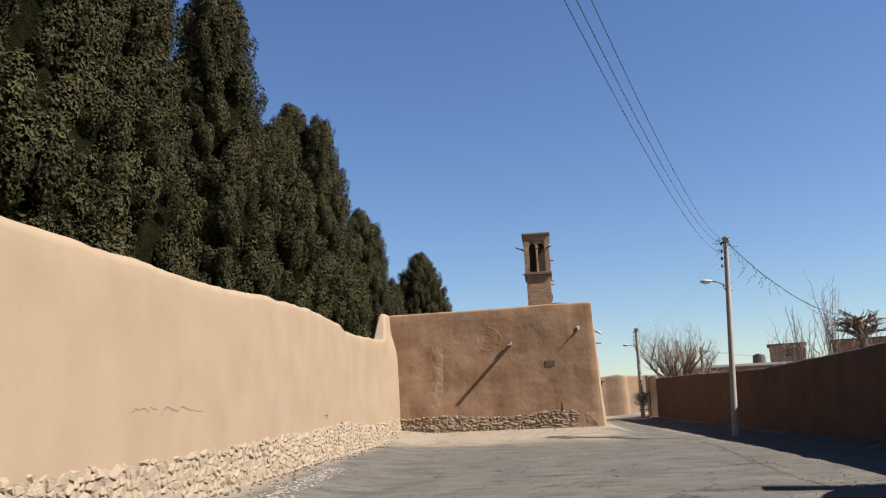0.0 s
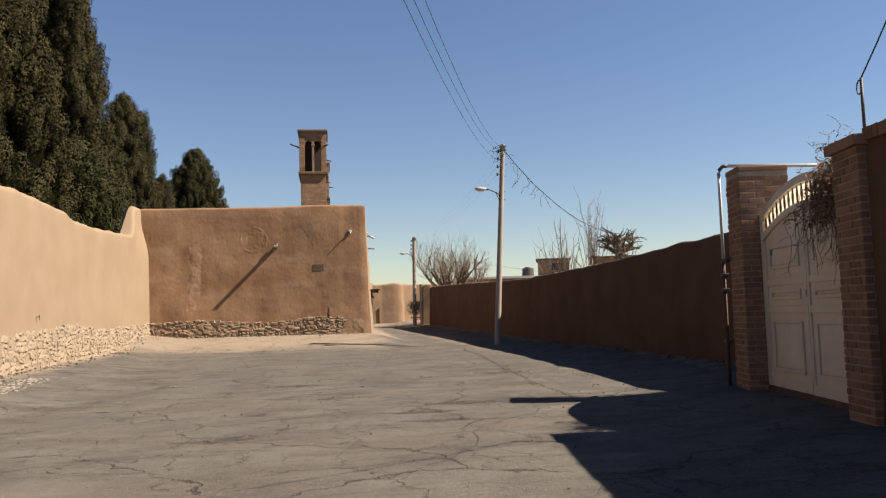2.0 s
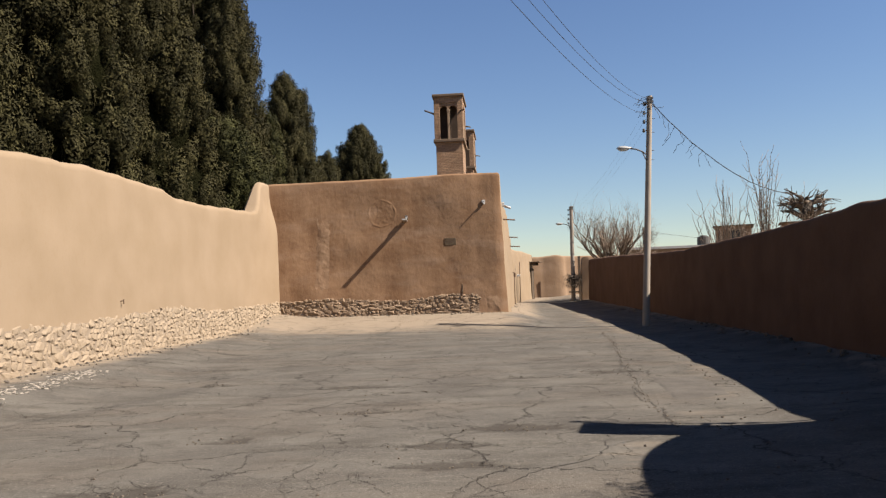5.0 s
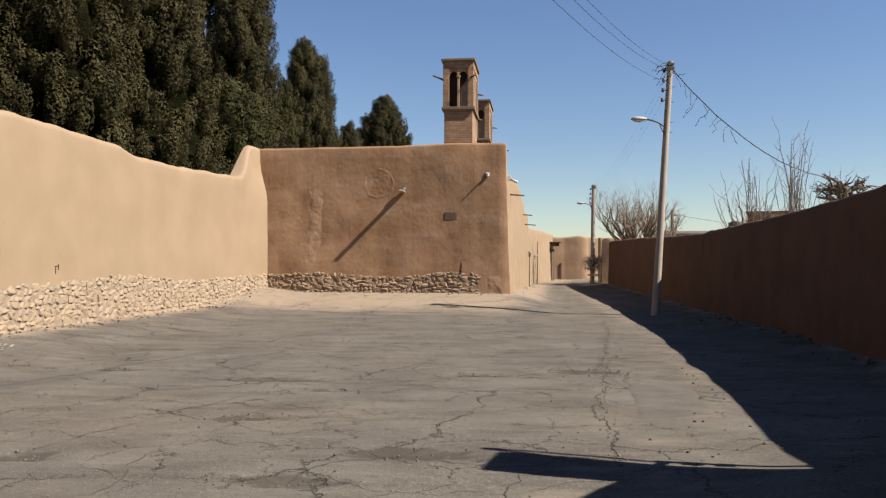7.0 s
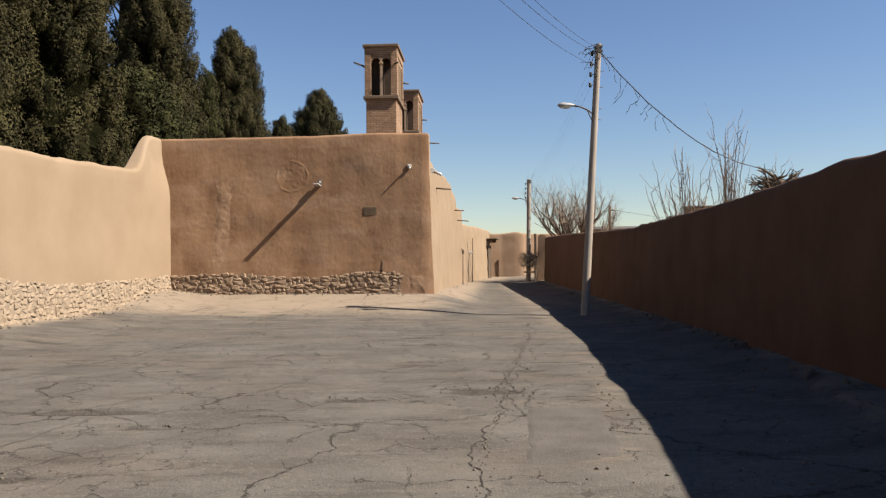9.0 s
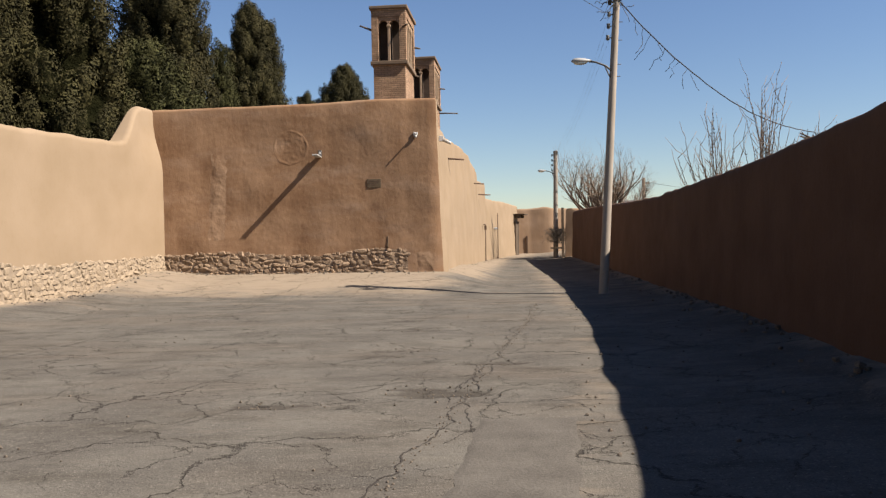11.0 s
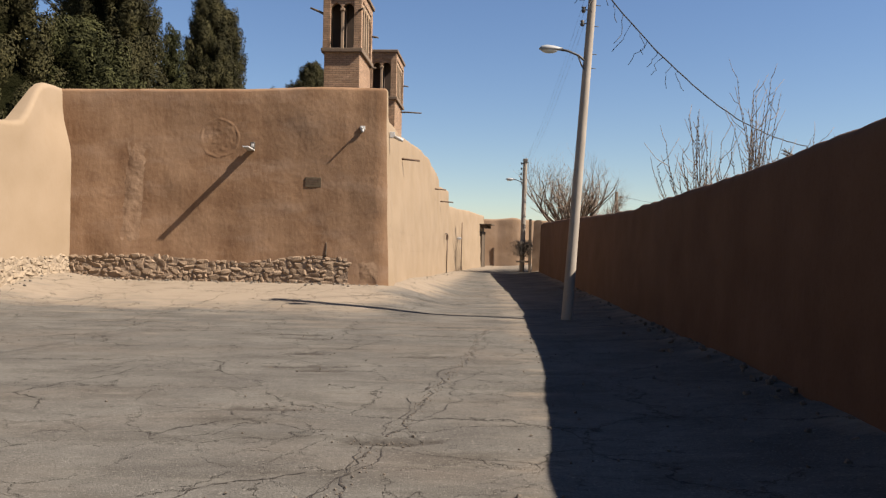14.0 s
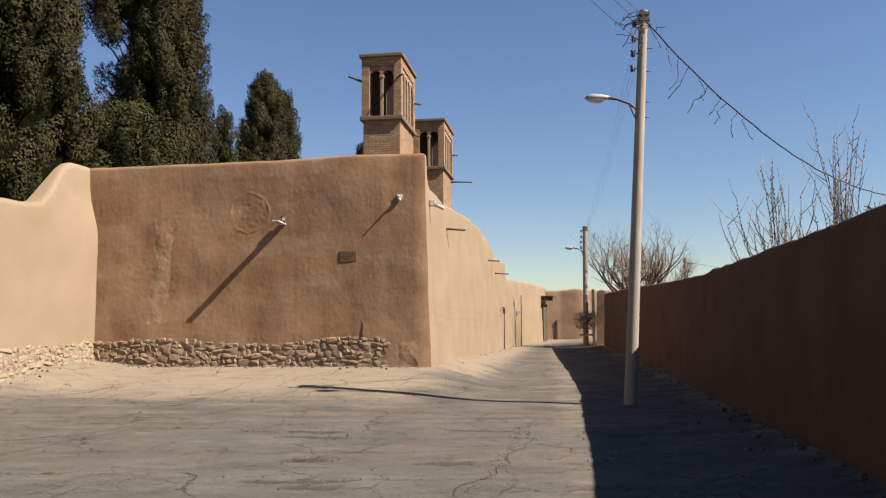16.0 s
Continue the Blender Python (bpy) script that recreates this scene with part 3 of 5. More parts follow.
SIDE_TOP = [(37.6, 6.05), (38.25, 6.0), (38.5, 5.55), (38.8, 5.3), (40.9, 5.22), (44.4, 5.36), (47, 5.42), (49, 5.42), (51.5, 5.25), (53.2, 5.06), (53.75, 4.95), (53.95, 4.66), (56.5, 4.76), (59.3, 4.84), (59.75, 4.78), (59.95, 4.06), (63, 4.06), (67.8, 4.18), (72.5, 4.1)]


def house_top(p):
    if p.x < 6.3 and p.y < 38.3:
        return lerp([(-3.5, 5.92), (0.3, 5.97), (2.65, 6.0), (4.8, 6.08), (6.3, 6.05)], p.x)
    return lerp(SIDE_TOP, p.y)


def house_lean(p, z):
    """The facade flares at its foot and bows in plan; the side wall leans back evenly."""
    low = max(0.0, 1 - z / 6.05)
    front = 0.25 * low ** 2 + 0.06 * ((p.x - 2.1) / 4.35) ** 2
    side = 0.035 * (house_top(p) - z) - 0.10 * smooth((z - 1.5) / 4.5) * smooth((46 - p.y) / 8)
    f = smooth((p.y - 37.6) / 0.3) if p.x > 6.3 else 0.0
    return front * (1 - f) + side * f


house_line = [(-3.3, 38.06), (-2.2, 38.0), (6.40, 37.605), (6.46, 37.62), (6.5, 37.68), (7.56, 48.7)] + SIDE[1:]
house_wall = under(strip_wall("wall", house_line, 1, house_top, 0.75, [MUD_BROWN, MORTAR_BROWN, MUD_LIGHT], batter=0.0, stones=front_stone_top, recess=lambda p: 0.0005 if p.x < 5.5 else 0.0, lean=house_lean, rough=0.065, step=0.22, round_=0.11,
                              slot=lambda a, b: 2 if b.y - a.y > 0.06 else 0), house)
bm = bmesh.new()
box(bm, (-3.2, 38.3, 4.9), (6.2, 42.4, 5.05))
box(bm, (-3.2, 42.4, 4.9), (6.6, 52.5, 5.06))
box(bm, (-3.2, 52.5, 3.7), (7.7, 62, 3.85))
under(part("roof", bm, MUD_FAR), house)
bm = bmesh.new()
box(bm, (-3.2, 38.6, 0), (-2.9, 60, 4.9))
box(bm, (-3.2, 61.7, 0), (7.7, 62, 3.7))
under(part("back_wall", bm, MUD_FAR), house)


# ---- wind-catcher towers ----
def arch_plate(bm, x0, x1, z0, z1, apex, d0, d1, side_m):
    """A plate from z0 to z1 with a pointed arch cut into its lower edge."""
    mid, half = (x0 + x1) / 2, (x1 - x0) / 2
    for sgn in (-1, 1):
        prof = [(mid + sgn * half, z1), (mid + sgn * half, z0)]
        for k in range(1, 7):
            t = k / 6
            prof.append((mid + sgn * half * (1 - t ** 1.6), z0 + (apex - z0) * (1 - (1 - t) ** 1.8)))
        prof.append((mid, z1))
        f = [bm.verts.new((x, d0, z)) for x, z in prof]
        b = [bm.verts.new((x, d1, z)) for x, z in prof]
        bm.faces.new(f)
        bm.faces.new(list(reversed(b)))
        for i in range(len(prof)):
            j = (i + 1) % len(prof)
            bm.faces.new((f[i], b[i], b[j], f[j]))
        bmesh.ops.transform(bm, matrix=side_m, verts=f + b)


def wind_tower(m, w, d, z0, label, poles):
    t = thing("wind_tower", m, label, "tower", "wind towers on the house roof")
    led, top = 8.25, 10.47
    boxed("shaft", (0.05, 0.05, z0), (w - 0.05, d - 0.05, led), TOWER_BRICK, t, bevel=0.015)
    boxed("ledge", (-0.05, -0.05, led - 0.02), (w + 0.05, d + 0.05, led + 0.13), CAP_MAT, t, bevel=0.03)
    zl, zs, za, zb = led + 0.13, 9.66, 9.93, 10.05
    for x, y in ((0, 0), (w - 0.26, 0), (0, d - 0.28), (w - 0.26, d - 0.28)):
        boxed("pier", (x, y, zl), (x + 0.26, y + 0.28, zb), TOWER_BRICK, t, bevel=0.01)
    for y in (0.0, d):
        side = pose(0, 0, 0) if y == 0 else pose(w, d, 0, 0, 0, 180)
        xs = [0.26, w / 2, w - 0.26]
        for a, b in zip(xs, xs[1:]):
            bm = bmesh.new()
            arch_plate(bm, a, b, zs, zb, za, 0.03, 0.2, side)
            part("arch", bm, TOWER_BRICK, t)
        bm = bmesh.new()
        box(bm, (w / 2 - 0.05, 0.03, zl), (w / 2 + 0.05, 0.2, zs), 0.012, side)
        box(bm, (w / 2 - 0.08, 0.0, zs), (w / 2 + 0.08, 0.22, zs + 0.1), 0.02, side)
        part("column", bm, TOWER_PLASTER, t)
    for x in (0.0, w):
        side = pose(w, 0, 0, 0, 0, 90) if x else pose(0, d, 0, 0, 0, -90)
        n = 4
        xs = [0.28 + (d - 0.56) * i / n for i in range(n + 1)]
        for a, b in zip(xs, xs[1:]):
            bm = bmesh.new()
            arch_plate(bm, a + 0.03, b - 0.03, zs, zb, za, 0.04, 0.2, side)
            part("arch", bm, TOWER_PLASTER, t)
        for a in xs[1:-1]:
            bm = bmesh.new()
            box(bm, (a - 0.045, 0.02, zl), (a + 0.045, 0.22, zb), 0.012, side)
            part("column", bm, TOWER_PLASTER, t)
    # vanes coloured dark, as the shade behind the arched openings
    boxed("vane", (w / 2 - 0.07, 0.3, zl), (w / 2 + 0.07, d - 0.3, zb), TOWER_SHADE, t)
    for k in range(3):
        y = d * (k + 1) / 4
        boxed("vane", (0.23, y - 0.07, zl), (w - 0.23, y + 0.07, zb), TOWER_SHADE, t)
    boxed("frieze", (0.0, 0.0, zb), (w, d, top - 0.13), TOWER_BRICK, t, bevel=0.01)
    boxed("cap", (-0.07, -0.07, top - 0.13), (w + 0.07, d + 0.07, top), CAP_MAT, t, bevel=0.03)
    for a, b in poles:
        p = tubes("beam", [((a, tuple((Vector(a) + Vector(b)) / 2 + Vector((0, 0, 0.02))), b), [0.045, 0.04, 0.032])], WOOD, t, "weathered projecting timber beam")
    return t


wind_tower(pose(3.93, 42.56, 0, 0, 0, -4.5), 1.33, 2.4, 5.03, "square brick wind tower with tall arched openings",
           [((0.2, 0.3, 9.5), (-0.42, -0.1, 9.72)), ((1.1, 0.2, 9.62), (1.42, -0.25, 9.66)), ((1.2, 2.2, 9.35), (1.58, 2.28, 9.33)), ((1.2, 2.1, 8.2), (1.5, 2.3, 8.2))])
wind_tower(pose(4.68, 51.1, 0, 0, 0, -4.5), 1.36, 2.7, 5.03, "second brick wind tower with a long projecting beam",
           [((1.0, 2.2, 8.05), (2.3, 2.25, 8.02)), ((1.2, 2.5, 9.35), (1.62, 2.5, 9.33)), ((0.2, 0.3, 9.5), (-0.4, -0.1, 9.7))])


# ---- things fixed to the house ----
def spout(y, z, length, drop):
    """A thin rain spout that pokes out of the side wall."""
    x = lerp([(b, a) for a, b in SIDE], y) + 0.1
    return under(tubes("spout", [(((x - 0.3, y, z + 0.03), (x + length, y + 0.05, z - 0.02)), 0.035)], RUST, None, "rusty iron rain spout"), house)


spout(41.2, 4.45, 0.42, 0)
spout(51.2, 4.28, 0.45, 0)
spout(54.4, 3.92, 0.55, 0)


def wall_point(x):
    """The facade's face at x."""
    return 38.0 + (x + 2.2) / 8.7 * -0.4


def spotlight_arm():
    y = wall_point(2.7) - 0.08
    t = thing("spotlight", pose(2.68, y, 4.28), "small white spotlight on a horizontal arm, fixed to the adobe facade", "spotlight")
    boxed("arm", (-0.09, -0.66, -0.05), (0.09, 0.15, -0.01), PLASTIC, t, "flat white shelf bracket")
    bm = bmesh.new()
    box(bm, (0.0, -0.13, -0.012), (0.12, -0.02, 0.17), 0.02)
    part("housing", bm, STEEL, t)
    bm = bmesh.new()
    box(bm, (0.03, -0.15, 0.04), (0.10, -0.125, 0.12), 0.008)
    part("lens", bm, PLASTIC, t, "white lens")


def bracket_camera():
    y = wall_point(5.8) - 0.05
    t = thing("security_camera", pose(5.82, y, 4.86), "white security camera on an arm high on the facade", "camera")
    tubes("arm", [(((0, 0.12, 0.02), (0.0, -0.25, 0.02)), 0.024)], PLASTIC, t)
    boxed("junction_box", (-0.07, -0.05, -0.01), (0.07, 0.05, 0.10), PLASTIC, t, bevel=0.02)
    bm = bmesh.new()
    bmesh.ops.create_uvsphere(bm, u_segments=14, v_segments=9, radius=0.05, matrix=pose(0, -0.06, -0.04))
    part("dome", bm, PLASTIC, t, flat=False)


def corner_camera():
    t = thing("security_camera", pose(6.62, 38.25, 4.75), "white bullet camera on the side wall near the corner", "camera")
    boxed("base", (-0.08, -0.05, -0.02), (0.08, 0.05, 0.16), PLASTIC, t, bevel=0.015)
    tubes("barrel", [(((0.06, 0, 0.02), (0.30, -0.16, -0.1)), 0.05)], PLASTIC, t, sides=10)


spotlight_arm()
bracket_camera()
corner_camera()
wall_plate = thing("wall_plaque", pose(4.46, min(house_wall.ray_cast((4.46 + i, 20.0, 3.36 + k), (0, 1, 0))[1].y + 0.045 * i - 0.037 * k for i in (-0.22, 0, 0.22) for k in (-0.13, 0, 0.13)) - 0.006, 3.36, -2.1, 0, -2.6), "dark brown metal plaque on the adobe facade", "plaque")
boxed("panel", (-0.225, 0, -0.14), (0.225, 0.05, 0.14), PLAQUE, wall_plate, bevel=0.008)
for k in range(3):
    boxed("bar", (-0.19, -0.004, 0.065 - 0.06 * k), (0.19 - 0.05 * k, 0.002, 0.085 - 0.06 * k), RUST, wall_plate, "illegible raised line of text", bevel=0.0)


def plaster_ring():
    """Worn round emblem moulded in the facade's plaster: a broken rim and scratched curls inside."""
    V, F = [], []
    n, rings = 72, 26
    for ring in range(rings + 1):
        u = ring / rings
        for k in range(n):
            w = 2 * math.pi * k / n
            px = 1.76 + 0.60 * u * math.cos(w) * (1 + 0.10 * noise.noise((math.cos(w) * 1.9, math.sin(w) * 1.9, 4)))
            pz = 4.57 + 0.60 * u * math.sin(w) * (1 + 0.10 * noise.noise((math.cos(w) * 1.9, math.sin(w) * 1.9, 9)))
            worn = 0.5 + 0.9 * noise.noise((math.cos(w) * 2.1, math.sin(w) * 2.1, 6))
            rim = 0.010 * math.exp(-((u - 0.88) / 0.05) ** 2) * max(0.0, min(1.0, worn * 2.2 - 0.6))
            curl = 0.006 * noise.noise((px * 4.5, pz * 5, 2)) + 0.005 * noise.noise((px * 10, pz * 10, 3)) + 0.003 * noise.noise((px * 24, pz * 24, 5))
            hh = rim + curl * smooth((0.86 - u) / 0.12)
            hit, at, normal, face = house_wall.ray_cast((px, 20.0, pz), (0, 1, 0))
            V.append((px, at.y - 0.001 - hh + 0.008 * smooth((u - 0.965) / 0.035), pz))
    for ring in range(rings):
        for k in range(n):
            k2 = (k + 1) % n
            F.append((ring * n + k, ring * n + k2, (ring + 1) * n + k2, (ring + 1) * n + k))
    ob = new("plaster_medallion", mesh_of("plaster_medallion", V, F, MUD_BROWN, flat=False))
    under(ob, house)


plaster_ring()


def plaster_patch(name, x0, x1, z0, z1, proud, material, drift=0.0):
    """A thin uneven skin of newer render on the facade."""
    nx, nz = 14, 56
    V, F = [], []
    for j in range(nz + 1):
        for i in range(nx + 1):
            u, v = i / nx, j / nz
            z = z0 + (z1 - z0) * v
            edge = 0.10 * noise.noise((z * 1.9, 3 + u, 3)) + 0.05 * noise.noise((z * 6.0, u, 8))
            x = x0 + drift * (v - 0.5) + (x1 - x0) * u + edge * (1 if i in (0, nx) else 0.5)
            e = min(u, 1 - u, v, 1 - v)
            hit, at, normal, face = house_wall.ray_cast((x, 20.0, z), (0, 1, 0))
            lump = proud * (0.6 + 0.9 * noise.noise((x * 6, z * 5, 1)) + 0.5 * noise.noise((x * 16, z * 14, 5)))
            V.append((x, at.y + 0.002 - (0.0035 + max(0.0, lump)) * smooth(e * 3), z))
    for j in range(nz):
        for i in range(nx):
            a = j * (nx + 1) + i
            F.append((a, a + 1, a + nx + 2, a + nx + 1))
    return under(tagged(new(name, mesh_of(name, V, F, material, flat=False)), "rough repaired strip of plaster"), house)


plaster_patch("plaster_strip", -0.98, -0.30, 1.22, 4.8, 0.006, MUD_PALE, 0.16)
plaster_patch("plaster_strip", 5.72, 6.42, 0.35, 1.24, 0.006, MUD_PALE)


def service_pipes():
    for y, z1 in ((56.6, 2.35), (63.6, 3.25)):
        x = lerp([(b, a) for a, b in SIDE], y) + 0.2
        z0 = ground_z(x, y) - 0.1
        t = thing("gas_pipe", pose(x, y, 0), "thin upright steel service pipe against the mud wall", "pipe")
        tubes("riser", [(((0, 0, z0), (0.02, 0, z1)), 0.028)], RUST, t)
        if z1 < 3:
            tubes("elbow", [(((0.02, 0, z1), (-0.02, -0.2, z1 + 0.05), (-0.1, -0.35, z1 + 0.03)), 0.026)], RUST, t)
            boxed("valve", (-0.06, -0.40, z1 - 0.25), (0.06, -0.28, z1 - 0.02), RUST, t)
    x = lerp([(b, a) for a, b in SIDE], 62.6) + 0.12
    t = thing("wall_lamp", pose(x, 62.6, 2.27), "small white lamp on the side wall", "lamp")
    boxed("shade", (-0.05, -0.12, -0.07), (0.2, 0.12, 0.07), PLASTIC, t, bevel=0.03)


service_pipes()


def alley_door():
    t = thing("door_1", pose(11.2, 71.8, 0.42, 0, 0, -14.5), "narrow plank door under a small timber canopy", "door", kind="structure")
    boxed("frame", (0.0, -0.6, 0), (0.12, -0.48, 2.35), WOOD, t)
    boxed("frame", (0.0, 0.48, 0), (0.12, 0.6, 2.35), WOOD, t)
    boxed("lintel", (0.0, -0.7, 2.35), (0.12, 0.7, 2.5), WOOD, t)
    for k in range(4):
        boxed("plank", (0.02, -0.48 + 0.24 * k, 0.03), (0.10, -0.245 + 0.24 * k, 2.35), WOOD, t)
    boxed("canopy", (-0.1, -0.8, 2.98), (0.8, 0.8, 3.04), WOOD, t)
    boxed("bracket", (0.05, -0.7, 2.75), (0.5, -0.64, 2.98), WOOD, t)
    boxed("bracket", (0.05, 0.64, 2.75), (0.5, 0.70, 2.98), WOOD, t)


alley_door()

# ---- the end of the lane ----
far_line = [(9.8, 75.25), (11.3, 75.5), (12.6, 75.62), (13.2, 75.58), (13.7, 75.56), (14.1, 75.6), (14.4, 75.72), (14.65, 76.0), (15.6, 76.4), (17.2, 76.6), (20, 77)]
far_wall = strip_wall("wall_far", far_line, 1, lambda p: 4.0 + 0.12 * math.exp(-((p.x - 13.7) / 0.7) ** 2), 0.5, MUD_FAR, batter=0.04, step=0.15, rough=0.03)
tagged(far_wall, "straw-plaster wall with a rounded buttress closing the lane", "wall", kind="structure")
strip_wall("wall_lane", [(11.35, 72.4), (11.2, 74.5), (10.2, 76.6)], 1, lambda p: 4.1, 0.4, MUD_FAR)
tagged(bpy.data.objects["wall_lane"], "short plaster return wall beside the lane", "wall", kind="structure")
strip_wall("wall_stub", [(13.45, 60.2), (13.75, 62.6)], -1, lambda p: 3.35, 0.45, MUD_FAR)
tagged(bpy.data.objects["wall_stub"], "pale mud gatepost wall at the bend of the lane", "wall", kind="structure")
slot_frame = thing("drain_slot", pose(12.3, 75.5, 0.45), "dark upright pipe against the far wall", "pipe")
boxed("pipe", (-0.06, -0.12, 0), (0.06, 0.0, 1.4), RUST, slot_frame)
post = thing("gate_post", pose(13.25, 60.3, ground_z(13.25, 60.3)), "weathered timber gate post with a brush screen", "gate")
boxed("post", (-0.07, -0.07, -0.1), (0.07, 0.07, 3.0), WOOD, post)
boxed("rail", (-0.75, -0.04, 0.55), (0.0, 0.04, 0.65), WOOD, post)


def brush():
    V, F = [], []
    for k in range(1500):
        c = Vector((random.gauss(0, 0.28), random.gauss(0, 0.2), random.uniform(0, 1) ** 0.6 * 0.9))
        d = Vector((random.uniform(-1, 1), random.uniform(-1, 1), random.uniform(-0.3, 1))).normalized() * random.uniform(0.15, 0.4)
        s = d.orthogonal().normalized() * 0.012
        i = len(V)
        V += [c - s, c + s, c + d]
        F.append((i, i + 1, i + 2))
    ob = new("dry_brush", mesh_of("dry_brush", V, F, BARK))
    ob.matrix_world = pose(12.95, 60.55, 1.2)
    tagged(ob, "tangle of dry brushwood tied to the gate post", "brushwood", kind="stuff")


brush()


# ---- street lamps on concrete poles ----
def lamp_pole(m, lean, height, r0, r1, arm_z, label):
    t = thing("street_lamp", m, label, "street lamp", "concrete poles along the lane")
    bm = bmesh.new()
    n = 12
    rings = []
    for k in range(n + 1):
        s = k / n
        r = r0 + (r1 - r0) * s
        c = Vector((lean * s, 0, -0.3 + (height + 0.3) * s))
        prof = [(math.cos(2 * math.pi * q / 16), math.sin(2 * math.pi * q / 16)) for q in range(16)]
        rings.append([bm.verts.new(c + Vector((x * r, y * r, 0))) for x, y in prof])
    for a, b in zip(rings, rings[1:]):
        for i in range(16):
            bm.faces.new((a[i], a[(i + 1) % 16], b[(i + 1) % 16], b[i]))
    bm.faces.new(rings[-1])
    part("pole", bm, CONCRETE, t, flat=False).data.set_sharp_from_angle(angle=radians(40))
    ax = lambda z: lean * z / height
    z = arm_z
    x0 = ax(z)
    arm = tubes("arm", [(((x0, -0.05, z - 0.05), (x0 - 0.2, -0.05, z + 0.12), (x0 - 0.45, -0.05, z + 0.22), (x0 - 0.62, -0.05, z + 0.24)), 0.025),
                        (((x0, -0.05, z - 0.3), (x0 - 0.12, -0.05, z - 0.12), (x0 - 0.22, -0.05, z + 0.12)), 0.018)], STEEL, t, "steel lamp arm")
    V, F = [], []
    prof = [(0.0, 0.035, 0.03), (0.08, 0.06, 0.05), (0.2, 0.10, 0.075), (0.36, 0.115, 0.09), (0.47, 0.09, 0.07), (0.53, 0.02, 0.015)]
    for d, wy, wz in prof:
        for k in range(10):
            w = 2 * math.pi * k / 10
            V.append((x0 - 0.55 - d, -0.05 + wy * math.cos(w), z + 0.25 + wz * math.sin(w) * (1.0 if math.sin(w) > 0 else 0.55)))
    for i in range(len(prof) - 1):
        for k in range(10):
            F.append((i * 10 + k, i * 10 + (k + 1) % 10, (i + 1) * 10 + (k + 1) % 10, (i + 1) * 10 + k))
    F += [tuple(range(10)), tuple(range(50, 60))]
    head = new("lamp_head", mesh_of("lamp_head", V, F, LAMP_GREY, flat=False))
    head.parent = t
    tagged(head, "grey cobra-head lamp housing")
    bm = bmesh.new()
    bmesh.ops.create_uvsphere(bm, u_segments=12, v_segments=6, radius=1, matrix=Matrix.Translation((x0 - 0.85, -0.05, z + 0.215)) @ Matrix.Diagonal((0.18, 0.085, 0.06, 1)))
    part("diffuser", bm, LAMP_GLASS, t, flat=False)
    for k in range(4):
        zz = height - 0.28 - 0.3 * k
        r = r0 + (r1 - r0) * zz / height
        ins = tubes("insulator", [(((ax(zz) - r - 0.09, -0.02, zz - 0.06), (ax(zz) - r - 0.09, -0.02, zz - 0.02), (ax(zz) - r - 0.09, -0.02, zz + 0.02), (ax(zz) - r - 0.09, -0.02, zz + 0.06)), [0.035, 0.05, 0.035, 0.05])], STEEL, t, "dark insulator on a bracket", sides=8)
        tubes("bracket", [(((ax(zz) - r + 0.02, -0.02, zz), (ax(zz) - r - 0.12, -0.02, zz)), 0.012)], STEEL, ins).matrix_parent_inverse = Matrix()
    for zz in (height * 0.72, height * 0.76, height * 0.84, height * 0.9):
        r = r0 + (r1 - r0) * zz / height
        tubes("step_bolt", [(((ax(zz) + r - 0.02, 0, zz), (ax(zz) + r + 0.1, 0, zz)), 0.01)], STEEL, t)
    bm = bmesh.new()
    for zz in (height - 0.08, height - 0.2):
        r = r1 + 0.012
        box(bm, (lean - r, -r, zz - 0.03), (lean + r, r, zz + 0.03))
    part("band", bm, STEEL, t)
    return t


lamp_pole(pose(10.84, 32.75, 0.03), 0.50, 7.74, 0.125, 0.085, 5.72, "tall leaning concrete pole with a cobra-head street lamp and tangled wires")
lamp_pole(pose(12.88, 61.0, 0.28), 0.10, 6.6, 0.15, 0.12, 5.15, "concrete lamp pole standing near the bend of the lane")


# ---- cables ----
def cable(name, path, r, label, extra=()):
    return tagged(tubes(name, [(path, r)] + list(extra), CABLE, None, "", sides=5), label, "cable")


TOP = Vector((11.32, 32.72, 7.6))
for k, (dx, dz, ex, ez) in enumerate(((-0.1, -0.45, WIRE[0][0], WIRE[0][1]), (-0.1, -0.05, WIRE[1][0], WIRE[1][1]), (0.0, 0.05, WIRE[2][0], WIRE[2][1]))):
    cable("overhead_wire", sag(TOP + Vector((dx, 0, dz)), (ex, -12.0, ez), 2.5, 30), 0.005, "thin black overhead wire strung from the lamp pole")
for k in range(3):
    cable("overhead_wire", sag(TOP + Vector((-0.15, 0, -0.3 - 0.3 * k)), (12.85, 61, 6.7 - 0.25 * k), 0.5, 16), 0.002, "thin black overhead wire between the two poles")
random.seed(5)
loops = []
service = sag(TOP + Vector((0.08, 0, -0.1)), SERVICE, SERVICE_SAG, 60, 0.012)[:33]
service += [service[-1].lerp(Vector((26.6, 55.6, 5.9)), k / 8) for k in range(1, 9)]
for k in range(9):
    p = service[2 + k]
    q = [p]
    for j in range(5):
        q.append(q[-1] + Vector((random.uniform(-0.14, 0.1), random.uniform(-0.1, 0.1), random.uniform(-0.17, -0.02))))
    loops.append((q, 0.008))
cable("service_cable", service, 0.016, "thick twisted service cable with loose hanging ends", loops)
tangle = []
